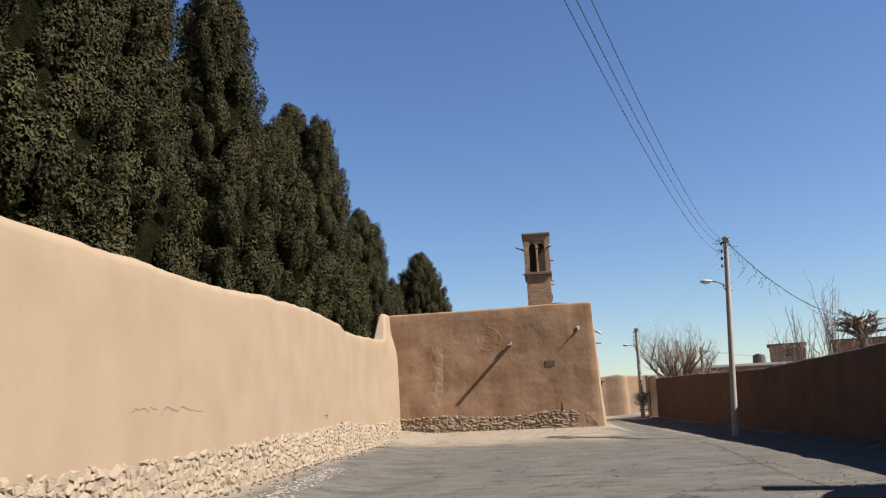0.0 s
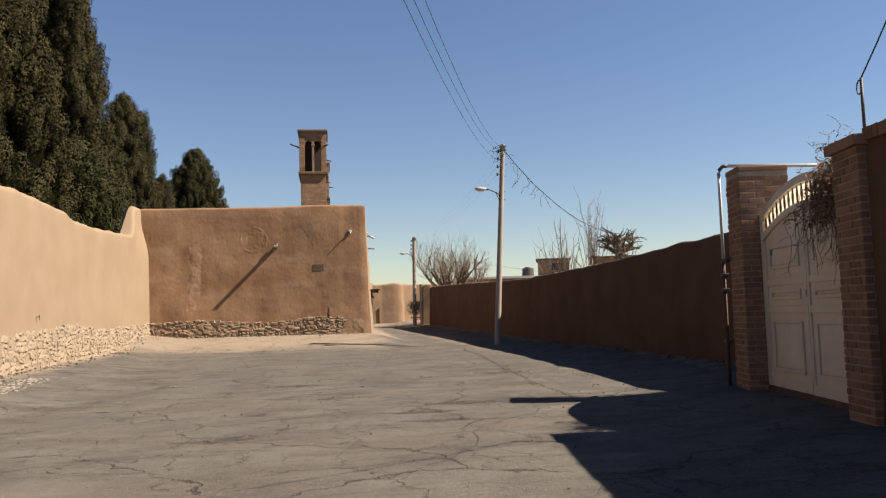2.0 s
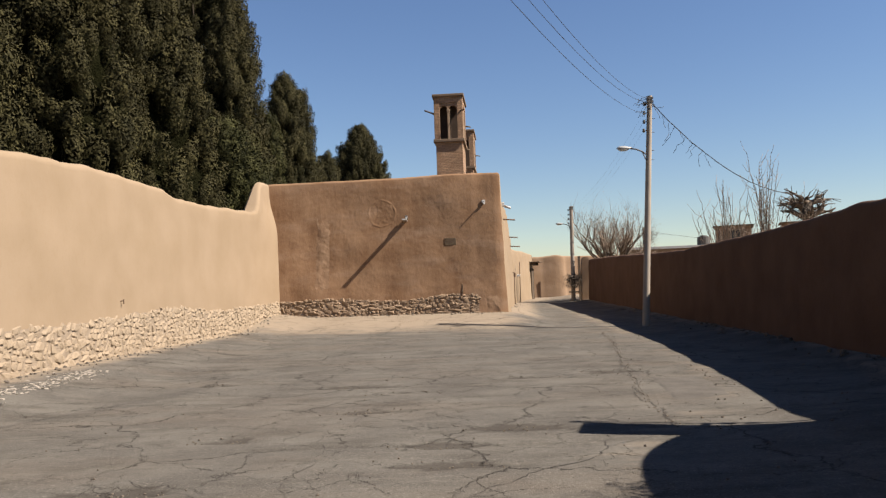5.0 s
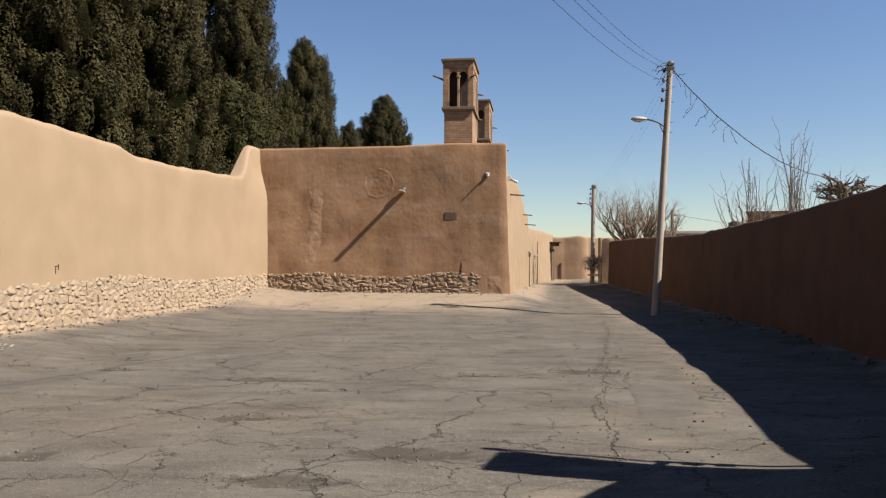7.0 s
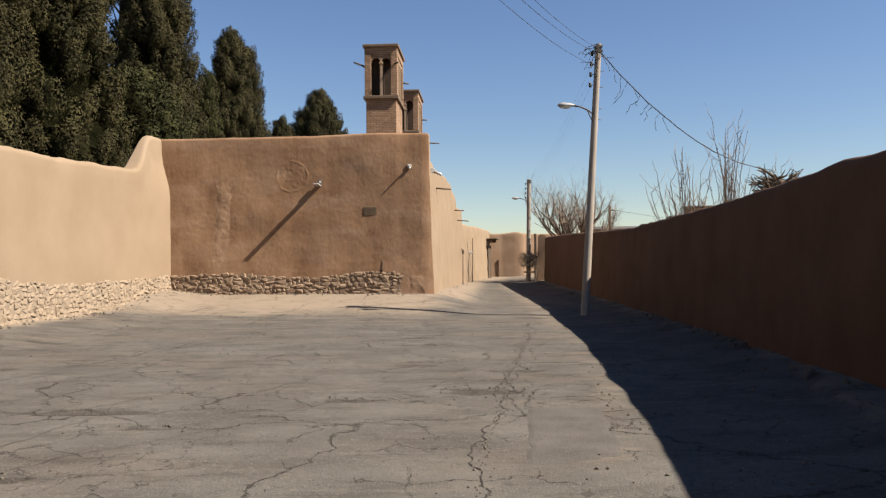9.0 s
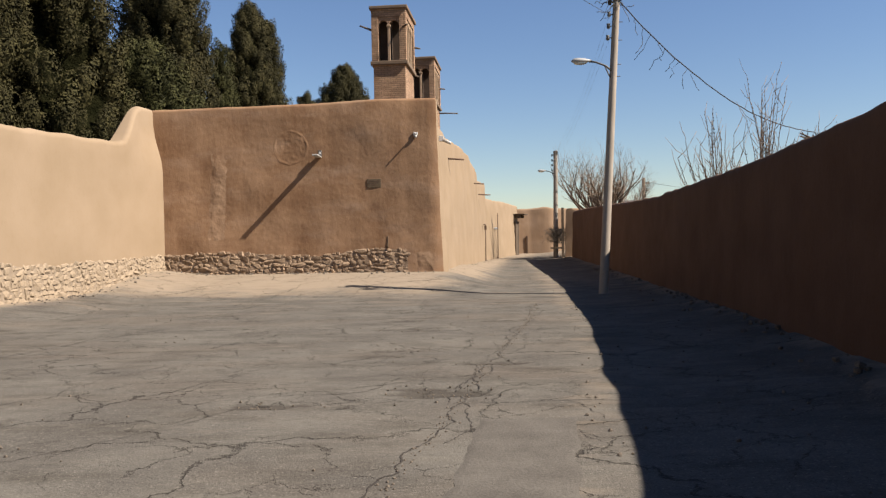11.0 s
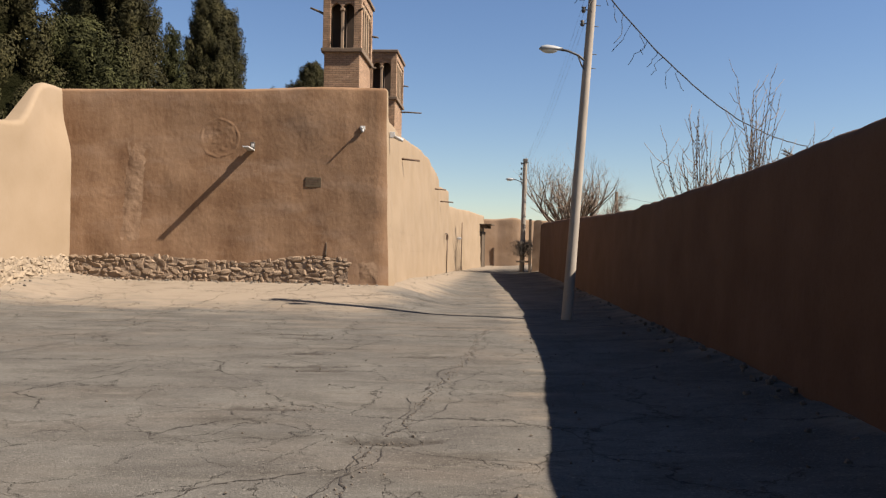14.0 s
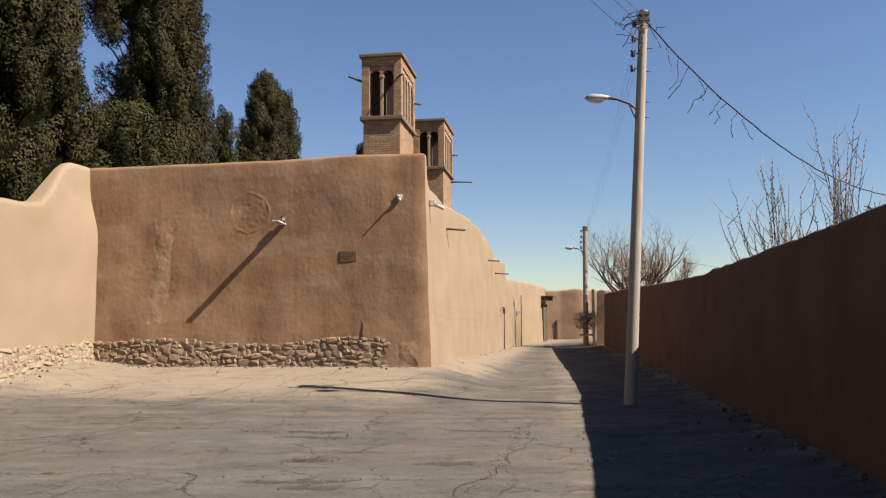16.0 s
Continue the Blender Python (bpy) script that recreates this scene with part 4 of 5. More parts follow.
for k in range(16):
    p = TOP + Vector((random.uniform(-0.12, 0.1), random.uniform(-0.12, 0.0), random.uniform(-0.35, 0.15)))
    q = [p]
    out = Vector((random.uniform(-1, 0.5), random.uniform(-0.4, 0.3), random.uniform(-0.5, 0.5)))
    for j in range(6):
        q.append(q[-1] + out * 0.10 + Vector((random.uniform(-0.09, 0.09), random.uniform(-0.06, 0.06), random.uniform(-0.12, 0.06))))
    tangle.append((q, 0.008))
tagged(tubes("wire_tangle", tangle, CABLE, None, "", sides=4), "tangle of loose black wire ends round the pole top", "cable")
random.seed(0)


# ---- the gate ----
GU = math.degrees(math.atan2(GATE_U.y, GATE_U.x)) - 90
G0 = Matrix.Translation((GATE_P.x, GATE_P.y, 0.0)) @ pose(0, 0, 0, 0, 0, GU)
# in the gate's own frame y runs up the lane along the wall, x away from the street; the origin is the lane corner of the far pillar


def brick_pillar(name, y0, y1, depth, z0, z1, label, cap):
    t = thing(name, G0 @ pose(0, y0, z0), label, "pillar", "brick gate pillars")
    w, h = y1 - y0, z1 - z0
    boxed("core", (0.012, 0.012, -0.2), (depth - 0.012, w - 0.012, h), BRICK_JOINT, t, bevel=0.0)
    if cap > 0.1:
        boxed("cap", (-0.05, -0.05, h), (depth + 0.05, w + 0.05, h + cap), BRICK, t, bevel=0.012)
    else:
        boxed("cap", (0.0, 0.0, h), (depth, w, h + cap), BRICK, t, bevel=0.02)
    return t, w, h, depth


pillars = [brick_pillar("gate_pillar", 0.0, 0.57, 0.7, 0.08, 3.14, "tall red-brown brick gate pillar with a pipe up its side", 0.08),
           brick_pillar("gate_pillar", -3.46, -2.9, 0.55, 0.1, 2.79, "red-brown brick gate pillar with an overhanging brick cap", 0.11)]


def arch_z(y, spring, crown, a, b):
    u = (y - (a + b) / 2) / ((b - a) / 2)
    return spring + (crown - spring) * (1 - u * u)


def arch_strip(bm, a, b, f0, f1, x0, x1, n=20):
    """A slab between two curves f0 and f1 of y, from x0 to x1."""
    rows = []
    for i in range(n + 1):
        y = a + (b - a) * i / n
        rows.append([bm.verts.new((x, y, z)) for x, z in ((x0, f0(y)), (x1, f0(y)), (x1, f1(y)), (x0, f1(y)))])
    for p, q in zip(rows, rows[1:]):
        for i in range(4):
            bm.faces.new((p[i], p[(i + 1) % 4], q[(i + 1) % 4], q[i]))
    bm.faces.new(rows[0])
    bm.faces.new(list(reversed(rows[-1])))


def build_gate():
    t = thing("metal_gate", G0 @ pose(0.28, -2.9, 0.0), "cream painted double-leaf steel gate with arched openwork top", "gate")
    W = 2.9
    z0 = 0.17
    outer = lambda y: arch_z(y, 2.5, 2.84, 0, W)
    inner = lambda y: arch_z(y, 2.12, 2.44, 0, W)
    bm = bmesh.new()
    arch_strip(bm, 0.0, W, lambda y: outer(y) - 0.1, outer, -0.02, 0.06)
    part("arch_frame", bm, WHITE, t)
    for y in (0.0, W - 0.09):
        boxed("jamb", (-0.015, y - (0.02 if y == 0 else 0), z0 - 0.1), (0.055, y + (0.09 if y == 0 else 0.11), 2.42), WHITE, t, bevel=0.006)
    boxed("sill", (-0.02, -0.01, -0.12), (0.06, W + 0.01, z0 + 0.012), RUST, t)
    bm = bmesh.new()
    arch_strip(bm, 0.02, W - 0.02, lambda y: inner(y) + 0.02, lambda y: outer(y) - 0.02, 0.052, 0.057)
    part("backing_sheet", bm, SHEET, t, "milky sheet behind the openwork")
    # spindles of the openwork band
    for k in range(20):
        y = 0.14 + (W - 0.28) * k / 19
        za, zb = inner(y) + 0.07, outer(y) - 0.1
        zm = (za + zb) / 2
        tubes("spindle", [(((0.02, y, za - 0.02), (0.02, y, zm - 0.07), (0.02, y, zm), (0.02, y, zm + 0.07), (0.02, y, zb + 0.02)), [0.007, 0.011, 0.017, 0.011, 0.007])], RUST, t)
    mid = W / 2
    for a, b in ((0.085, mid - 0.004), (mid + 0.004, W - 0.085)):
        bm = bmesh.new()
        arch_strip(bm, a, b, lambda y: z0, lambda y: inner(y) - 0.0, 0.0, 0.045, 10)
        leaf = part("leaf", bm, WHITE, t)
        bm = bmesh.new()
        arch_strip(bm, a, b, lambda y: inner(y) - 0.02, lambda y: inner(y) + 0.075, -0.025, 0.05, 10)
        part("top_rail", bm, WHITE, leaf)
        for ya, yb in ((a, a + 0.07), (b - 0.07, b)):
            boxed("stile", (-0.022, ya, z0 + 0.01), (-0.001, yb, 2.14), WHITE, leaf, bevel=0.006)
        for za, zb in ((z0 + 0.01, 0.30), (1.16, 1.25), (1.52, 1.61)):
            boxed("rail", (-0.02, a + 0.07, za), (-0.001, b - 0.07, zb), WHITE, leaf, bevel=0.006)
        for za, zb in ((0.40, 1.06), (1.33, 1.45), (1.74, 2.04)):
            bm = bmesh.new()
            ya, yb = a + 0.2, b - 0.2
            for q in ((ya, za, yb, za + 0.035), (ya, zb - 0.035, yb, zb), (ya, za + 0.035, ya + 0.035, zb - 0.035), (yb - 0.035, za + 0.035, yb, zb - 0.035)):
                box(bm, (-0.024, q[0], q[1]), (-0.001, q[2], q[3]), 0.007)
            box(bm, (-0.012, ya + 0.07, za + 0.05), (-0.001, yb - 0.07, zb - 0.05), 0.008)
            part("panel", bm, WHITE, leaf)
    boxed("seam", (-0.03, mid - 0.03, z0 + 0.03), (-0.005, mid + 0.008, 2.4), WHITE, t, "overlapping leaf edge", bevel=0.005)
    boxed("lock", (-0.034, mid - 0.02, 1.36), (-0.028, mid + 0.0, 1.44), STEEL, t, "dark lock", bevel=0.0)
    plate = boxed("number_plate", (-0.014, 2.52, 1.92), (-0.003, 2.62, 2.04), PLATE, t, "small dark house number plate", bevel=0.003)


build_gate()


def gate_pipe():
    t = thing("water_pipe", G0 @ pose(-0.06, 0.66, 0), "pale galvanised pipe running up the pillar and over the gate", "pipe")
    tubes("riser", [(((0, 0, 1.95), (0, 0, 3.24)), 0.022)], PIPE_WHITE, t)
    tubes("lower_riser", [(((0, 0.02, -0.05), (0, 0.02, 1.95)), 0.03)], RUST, t, "rust-brown lower pipe")
    tubes("elbow", [(((0, 0, 3.2), (0.01, -0.01, 3.28), (0.06, -0.02, 3.33), (0.12, -0.03, 3.33)), 0.032)], STEEL, t)
    tubes("crossing", [(((0.1, -0.03, 3.33), (1.9, -0.35, 3.23)), 0.026)], PIPE_WHITE, t)
    for z in (0.75, 1.5, 1.72):
        boxed("clip", (-0.04, -0.05, z - 0.025), (0.06, 0.06, z + 0.025), STEEL, t)
    tubes("valve", [(((0.0, 0, 1.9), (-0.03, -0.12, 1.92), (0.0, -0.2, 1.92)), 0.035)], STEEL, t, "dark valve")


gate_pipe()


def dry_vine():
    t = thing("dry_vine", G0 @ pose(0.2, -2.65, 2.75), "bare brown vine hanging over the gate with dead leaves", "vine")
    random.seed(11)
    runs = []
    V, F = [], []
    for k in range(230):
        p = Vector((random.uniform(-0.05, 0.25), random.uniform(-0.2, 0.75), random.uniform(-0.15, 0.12)))
        q = [p]
        up = k > 195
        for j in range(random.randint(5, 13)):
            q.append(q[-1] + Vector((random.uniform(-0.07, 0.05), random.uniform(-0.08, 0.10), random.uniform(-0.02, 0.07) if up else random.uniform(-0.17, 0.03))))
        runs.append((q, [0.0055 * (1 - 0.6 * i / len(q)) for i in range(len(q))]))
        for c in q[1:]:
            if random.random() < (0.15 if up else 0.75) and c.z > -0.62:
                for _ in range(3):
                    d = Vector((random.uniform(-1, 1), random.uniform(-1, 1), random.uniform(-1, 0.4))).normalized()
                    e = d.orthogonal().normalized()
                    s = random.uniform(0.01, 0.026)
                    c2 = c + Vector((random.uniform(-0.05, 0.05), random.uniform(-0.05, 0.05), random.uniform(-0.05, 0.05)))
                    i = len(V)
                    V += [c2, c2 + d * s + e * s * 0.5, c2 + d * s * 2, c2 + d * s - e * s * 0.5]
                    F.append((i, i + 1, i + 2, i + 3))
    tagged(tubes("stem_tangle", runs, TWIG, t, sides=4), "tangled bare stems", kind="stuff")
    lv = new("dead_leaves", mesh_of("dead_leaves", V, F, DRY_LEAF))
    lv.parent = t
    random.seed(0)


dry_vine()

# plastered yard wall that runs back beside the camera, with a brick-on-edge coping
yard = thing("wall_yard", G0 @ pose(0.09, -3.46, 0), "shade-darkened plastered yard wall with a brick-on-edge coping", "wall", kind="structure")
bm = bmesh.new()
box(bm, (0.0, -22.0, -0.2), (0.35, -2.2, 2.74))
for v in box(bm, (0.0, -2.2, -0.2), (0.35, -0.001, 2.74)):
    v.co.z += 0.09 if v.co.z > 2 and v.co.y > -1 else 0.0
# body takes the same plaster, darkened for shade
part("body", bm, MUD_SHADED, yard)
mast = thing("antenna_mast", G0 @ pose(0.12, -3.40, 2.97), "thin dark rod with a wire loop on the wall top", "mast")
tubes("rod", [(((0, 0, -0.05), (0.0, 0.0, 0.5)), 0.016)], STEEL, mast)
tubes("wire_loop", [([(0, 0.05 * math.cos(w) + 0.05, 0.42 + 0.07 * math.sin(w)) for w in [k * 0.7 for k in range(10)]], 0.008)], CABLE, mast)
tubes("wire", [(sag((0, 0, 0.5), (0.4, -2.0, 3.0), 0.1, 8), 0.008)], CABLE, mast)


# ---- things behind the right wall ----
def roof_hut():
    t = thing("roof_hut", pose(29.2, 82.0, 0, 0, 0, -20), "small brick rooftop room with one window", "house")
    bm = bmesh.new()
    box(bm, (0.6, -0.2, 0), (3.8, 4, 6.42))
    part("wall", bm, TOWER_BRICK, t)
    boxed("roof", (0.4, -0.4, 6.42), (4.0, 4.2, 6.56), CAP_MAT, t)
    win = boxed("window", (1.9, -0.26, 5.2), (2.9, -0.19, 6.15), TOWER_PLASTER, t, bevel=0.0)
    for k in range(2):
        boxed("pane", (2.0 + 0.43 * k, -0.28, 5.3), (2.37 + 0.43 * k, -0.265, 6.05), GLASS_DARK, win, bevel=0.0)
    h = thing("roof_hut", pose(37.0, 84.0, 0, 0, 0, -20), "low brown brick rooftop behind the wall", "house")
    boxed("wall", (0, 0, 0), (6.5, 3, 6.75), TOWER_BRICK, h)
    boxed("roof", (-0.2, -0.2, 6.75), (6.7, 3.2, 6.88), CAP_MAT, h)
    low = thing("low_house", pose(20.5, 78.0, 0, 0, 0, -8), "low flat-roofed house with a pale roof edge", "house")
    boxed("wall", (0, 0, 0), (10.5, 6, 4.4), MUD_FAR, low)
    boxed("roof", (-0.3, -0.3, 4.4), (10.8, 6.3, 4.62), PLASTIC, low, "pale roof edge")
    tank = thing("roof_tank", pose(27.6, 78.6, 4.62), "dark water tank on the flat roof", "tank")
    bm = bmesh.new()
    bmesh.ops.create_cone(bm, cap_ends=True, segments=16, radius1=0.6, radius2=0.55, depth=0.8, matrix=pose(0, 0, 0.4))
    part("drum", bm, STEEL, tank)
    bm = bmesh.new()
    bmesh.ops.create_cone(bm, cap_ends=True, segments=16, radius1=0.35, radius2=0.3, depth=0.12, matrix=pose(0, 0, 0.86))
    part("lid", bm, STEEL, tank)
    p = thing("utility_pole", pose(21.72, 76.5, 0), "distant dark utility pole with short crossarm", "pole")
    tubes("pole", [(((0, 0, 0), (0, 0, 6.3)), [0.16, 0.12])], WOOD, p)
    tubes("crossarm", [(((-0.1, 0, 5.9), (0.5, 0, 5.9)), 0.05)], WOOD, p)
    tubes("crossarm", [(((-0.1, 0, 5.3), (0.4, 0, 5.3)), 0.05)], WOOD, p)
    cable("overhead_wire", sag((21.8, 76.5, 6.0), (40, 90, 5.2), 0.3, 12), 0.012, "thin wire running off the distant pole")


roof_hut()


# ---- bare trees ----
def grow(runs, p, d, length, r, depth, spread, lift, seg=4):
    """Adds a limb and its twigs to runs."""
    q, rs = [p], [r]
    for k in range(seg):
        d = (d + Vector((random.uniform(-1, 1), random.uniform(-1, 1), random.uniform(-1, 1))) * 0.16 + Vector((0, 0, lift))).normalized()
        q.append(q[-1] + d * length / seg)
        rs.append(r * (1 - 0.45 * (k + 1) / seg))
    runs[depth].append((q, rs))
    if depth == 0:
        return
    for k in range(random.randint(3, 5)):
        i = random.randint(1, seg)
        side = Vector((random.uniform(-1, 1), random.uniform(-1, 1), random.uniform(-0.4, 0.8))).normalized()
        grow(runs, q[i], (d + side * spread).normalized(), length * random.uniform(0.5, 0.8), rs[i] * 0.6, depth - 1, spread, lift, seg)


def bare_tree(name, m, trunk_h, trunk_r, limbs, length, depth, spread, lift, label, seed, lean=0.6, twig=None):
    random.seed(seed)
    t = thing(name, m, label, "tree")
    runs = [[] for _ in range(depth + 1)]
    top = Vector((0, 0, trunk_h))
    tubes("trunk", [(((0, 0, -0.2), (0.05, 0, trunk_h * 0.5), top), [trunk_r, trunk_r * 0.8, trunk_r * 0.75])], BARK, t, sides=8)
    for k in range(limbs):
        w = 2 * math.pi * (k + random.random() * 0.6) / limbs
        grow(runs, top - Vector((0, 0, random.uniform(0, trunk_h * 0.2))), Vector((math.cos(w) * lean, math.sin(w) * lean, 1)).normalized(), length, trunk_r * 0.5, depth, spread, lift)
    for i, r in enumerate(runs):
        if r:
            if i >= 2:
                for one in r:
                    tubes("limb", [one], LIMB, t, sides=5)
            else:
                tagged(tubes("twig_mass", r, twig or TWIG, t, sides=3), "fine bare twigs", kind="stuff")
    random.seed(0)
    return t


bare_tree("bare_tree", pose(15.9, 62.0, 0), 2.7, 0.2, 15, 2.7, 3, 0.9, 0.10, "leafless spreading fruit tree behind the mud wall", 3, lean=1.5)
bare_tree("bare_tree", pose(18.0, 65.0, 0), 2.6, 0.17, 9, 1.9, 3, 0.85, 0.05, "leafless spreading fruit tree behind the mud wall", 4, lean=1.5)


def willow(m, count, height, width, label, seed):
    """A clump of upright leafless shoots with buds."""
    random.seed(seed)
    t = thing("pollard_shoots", m, label, "tree")
    tubes("stump", [(((0, 0, -0.1), (0, 0, 1.3)), [0.2, 0.26])], BARK, t, sides=8)
    shoots, buds = [], []
    for k in range(count):
        runs = []
        shoots.append(runs)
        w = random.uniform(0, 2 * math.pi)
        a = random.uniform(0.1, 1.0)
        d = Vector((math.cos(w) * a * width, math.sin(w) * a * width * 0.6, height * (1.05 - 0.45 * a))).normalized()
        h = height * random.uniform(0.55, 1.0) * (1.1 - 0.35 * a)
        q, p = [Vector((0, 0, 1.2))], Vector((0, 0, 1.2))
        for j in range(7):
            d = (d + Vector((random.uniform(-0.1, 0.1), random.uniform(-0.1, 0.1), 0.16))).normalized()
            p = p + d * h / 7
            q.append(p.copy())
        runs.append((q, [0.019 * (1 - 0.7 * i / 7) for i in range(8)]))
        for j in range(2, 8):
            if random.random() < 0.75:
                e = Vector((random.uniform(-1, 1), random.uniform(-1, 1), random.uniform(0.4, 1.4))).normalized()
                L = random.uniform(0.25, 0.8)
                tip = q[j] + e * L + Vector((0, 0, L * 0.3))
                runs.append(((q[j], q[j] + e * L * 0.5, tip), [0.010, 0.008, 0.005]))
                q2 = (q[j], q[j] + e * L * 0.5, tip)
            for s in range(5):
                c = q[j - 1].lerp(q[j], s / 5) + Vector((random.uniform(-0.02, 0.02), random.uniform(-0.02, 0.02), 0))
                buds.append(((c, c + Vector((random.uniform(-0.02, 0.02), random.uniform(-0.02, 0.02), 0.05))), [0.014, 0.005]))
    for one in shoots:
        tubes("shoot", one, TWIG, t, sides=3)
    tagged(tubes("bud_mass", buds, BARK, t, sides=3), "small dark buds", kind="stuff")
    random.seed(0)


willow(pose(14.5, 35.0, 0.1), 32, 3.9, 2.3, "tall leafless budding shoots rising behind the mud wall", 21)
willow(pose(16.3, 36.0, 0.1), 27, 5.2, 2.0, "tall leafless budding shoots rising behind the mud wall", 22)
willow(pose(17.9, 37.0, 0.1), 14, 4.0, 1.8, "tall leafless budding shoots rising behind the mud wall", 23)
bare_tree("mulberry_tree", pose(26.9, 56.0, 0), 6.1, 0.42, 13, 1.15, 2, 0.9, -0.05, "pollarded leafless mulberry with a knobbly head behind the wall", 12, lean=2.4, twig=BARK)


# ---- cypresses ----
def cypress(m, height, radius, base, seed, label, gap=None, bush=False, cone=0.0):
    """A dense cypress: trunk, limbs, an inner mass coloured as the shade between clumps, and thousands of upright
    needle tufts with lobes and hollows.
    """
    rnd = np.random.RandomState(seed)
    t = thing("cypress_tree", m, label, "tree", "cypresses in the walled garden")
    tubes("trunk", [(((0, 0, -0.2), (0.1, 0, height * 0.4), (0, 0.1, height * 0.9)), [radius * 0.14, radius * 0.1, 0.05])], BARK, t, sides=8)

    def prof(s):
        blunt = np.power(np.clip(1 - s ** (2.0 if not bush else 2.6), 0, 1), 0.62)
        sharp = np.power(np.clip(1 - s, 0, 1), 0.58) * 1.08
        return radius * np.minimum(1.0, 0.62 + s * 2.2) * (blunt * (1 - cone) + sharp * cone)

    lobes = [(rnd.uniform(0, 2 * math.pi), rnd.uniform(0.0, 1.0), rnd.uniform(0.014, 0.036), rnd.uniform(0.12, 0.28)) for _ in range(360)]

    def surface(w, s):
        r = prof(s)
        f = np.full_like(w, 0.80)
        for lw, ls, lh, lr in lobes:
            dw = np.abs((w - lw + math.pi) % (2 * math.pi) - math.pi)
            f = np.maximum(f, 0.80 + 0.26 * np.exp(-((dw / lr) ** 2 + ((s - ls) / lh) ** 2) ** 1.5))
        return r * f

    # inner mass, its near-black colour standing for shade between the tufts
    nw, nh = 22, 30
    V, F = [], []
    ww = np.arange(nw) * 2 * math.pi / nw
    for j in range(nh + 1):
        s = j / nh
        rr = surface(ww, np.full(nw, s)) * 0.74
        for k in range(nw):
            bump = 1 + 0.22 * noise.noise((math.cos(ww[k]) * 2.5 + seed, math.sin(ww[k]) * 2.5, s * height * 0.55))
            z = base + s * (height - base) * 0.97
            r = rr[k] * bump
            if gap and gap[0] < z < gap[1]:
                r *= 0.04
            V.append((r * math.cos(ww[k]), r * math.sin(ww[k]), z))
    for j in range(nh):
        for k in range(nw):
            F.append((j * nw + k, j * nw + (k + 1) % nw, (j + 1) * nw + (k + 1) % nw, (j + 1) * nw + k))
    core = new("crown_shade_core", mesh_of("crown_shade_core", V, F, NEEDLE_SHADE, flat=False))
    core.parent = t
    # tufts
    n = int(10.0 * (height - base) * radius) if radius > 1 else int(26 * (height - base) * radius)
    s = rnd.uniform(0, 1, n) ** 1.05
    w = rnd.uniform(0, 2 * math.pi, n)
    z = base + s * (height - base)
    depth = 1.03 - 0.22 * rnd.uniform(0, 1, n) ** 1.2
    r = surface(w, s) * depth
    if gap:
        ang = np.abs((w - gap[2] + math.pi) % (2 * math.pi) - math.pi)
        clump = np.sin(w * 3 + z * 1.1) + np.sin(z * 1.9 + w) > 0.75
        keep = ~((z > gap[0]) & (z < gap[1]) & (ang < gap[3]) & ~clump)
        s, w, z, r = s[keep], w[keep], z[keep], r[keep]
        n = len(s)
    c = np.stack([r * np.cos(w), r * np.sin(w), z], 1)
    out = np.stack([np.cos(w) * 0.45, np.sin(w) * 0.45, np.full(n, 0.9)], 1)
    per = 300
    size = (rnd.uniform(1.2, 2.3, n) * min(1.0, 0.55 + radius * 0.2))[:, None, None]
    q = rnd.normal(0, 1, (n, per, 3))
    q /= np.linalg.norm(q, axis=2, keepdims=True)
    q *= rnd.uniform(0.6, 1.0, (n, per, 1)) ** 0.5
    along = (q @ np.array([0, 0, 1.0]))[:, :, None]
    pos = c[:, None, :] + size * (q * np.array([0.22, 0.22, 0.17]) + out[:, None, :] * along * 0.34)
    skin = q * np.array([1, 1, 0.8]) + out[:, None, :] * np.array([0.5, 0.5, 0.1]) + rnd.normal(0, 0.16, (n, per, 3))
    d = np.cross(skin, rnd.normal(0, 1, (n, per, 3)) + np.array([0.8, 0.8, 0]))
    d /= np.linalg.norm(d, axis=2, keepdims=True)
    d *= np.where(d[:, :, 2:] < 0, -1.0, 1.0)
    e = np.cross(d, skin)
    e /= np.linalg.norm(e, axis=2, keepdims=True)
    ln = rnd.uniform(0.05, 0.115, (n, per, 1)) * size
    wd = rnd.uniform(0.012, 0.024, (n, per, 1)) * size
    tri = np.stack([pos - e * wd, pos + e * wd, pos + d * ln], 2).reshape(-1, 3)
    me = bpy.data.meshes.new("crown")
    nt = len(tri) // 3
    me.vertices.add(len(tri))
    me.vertices.foreach_set("co", tri.ravel())
    me.loops.add(len(tri))
    me.loops.foreach_set("vertex_index", np.arange(len(tri)))
    me.polygons.add(nt)
    me.polygons.foreach_set("loop_start", np.arange(0, len(tri), 3))
    me.materials.append(NEEDLE_LIT if bush else NEEDLE)
    me.polygons.foreach_set("use_smooth", [False] * nt)
    me.update(calc_edges=True)
    crown = new("crown", me)
    crown.parent = t
    if gap:
        random.seed(seed)
        for k in range(26):
            zz = random.uniform(gap[0] - 1, gap[1])
            a = random.uniform(0, 2 * math.pi)
            p = Vector((0, 0, zz))
            e2 = Vector((math.cos(a) * radius * 0.55, math.sin(a) * radius * 0.55, zz + random.uniform(0.8, 2.6)))
            tubes("limb", [((p, p.lerp(e2, 0.5) + Vector((0, 0, 0.3)), e2), [0.07, 0.05, 0.02])], BARK, t, sides=5)
        random.seed(0)
    return t


TALL = "tall dense dark green cypress behind the garden wall"
SLIM = "slender dark cypress behind the adobe house"
cypress(pose(-11.6, 13.5, 0), 24, 3.66, 1.0, 31, TALL)
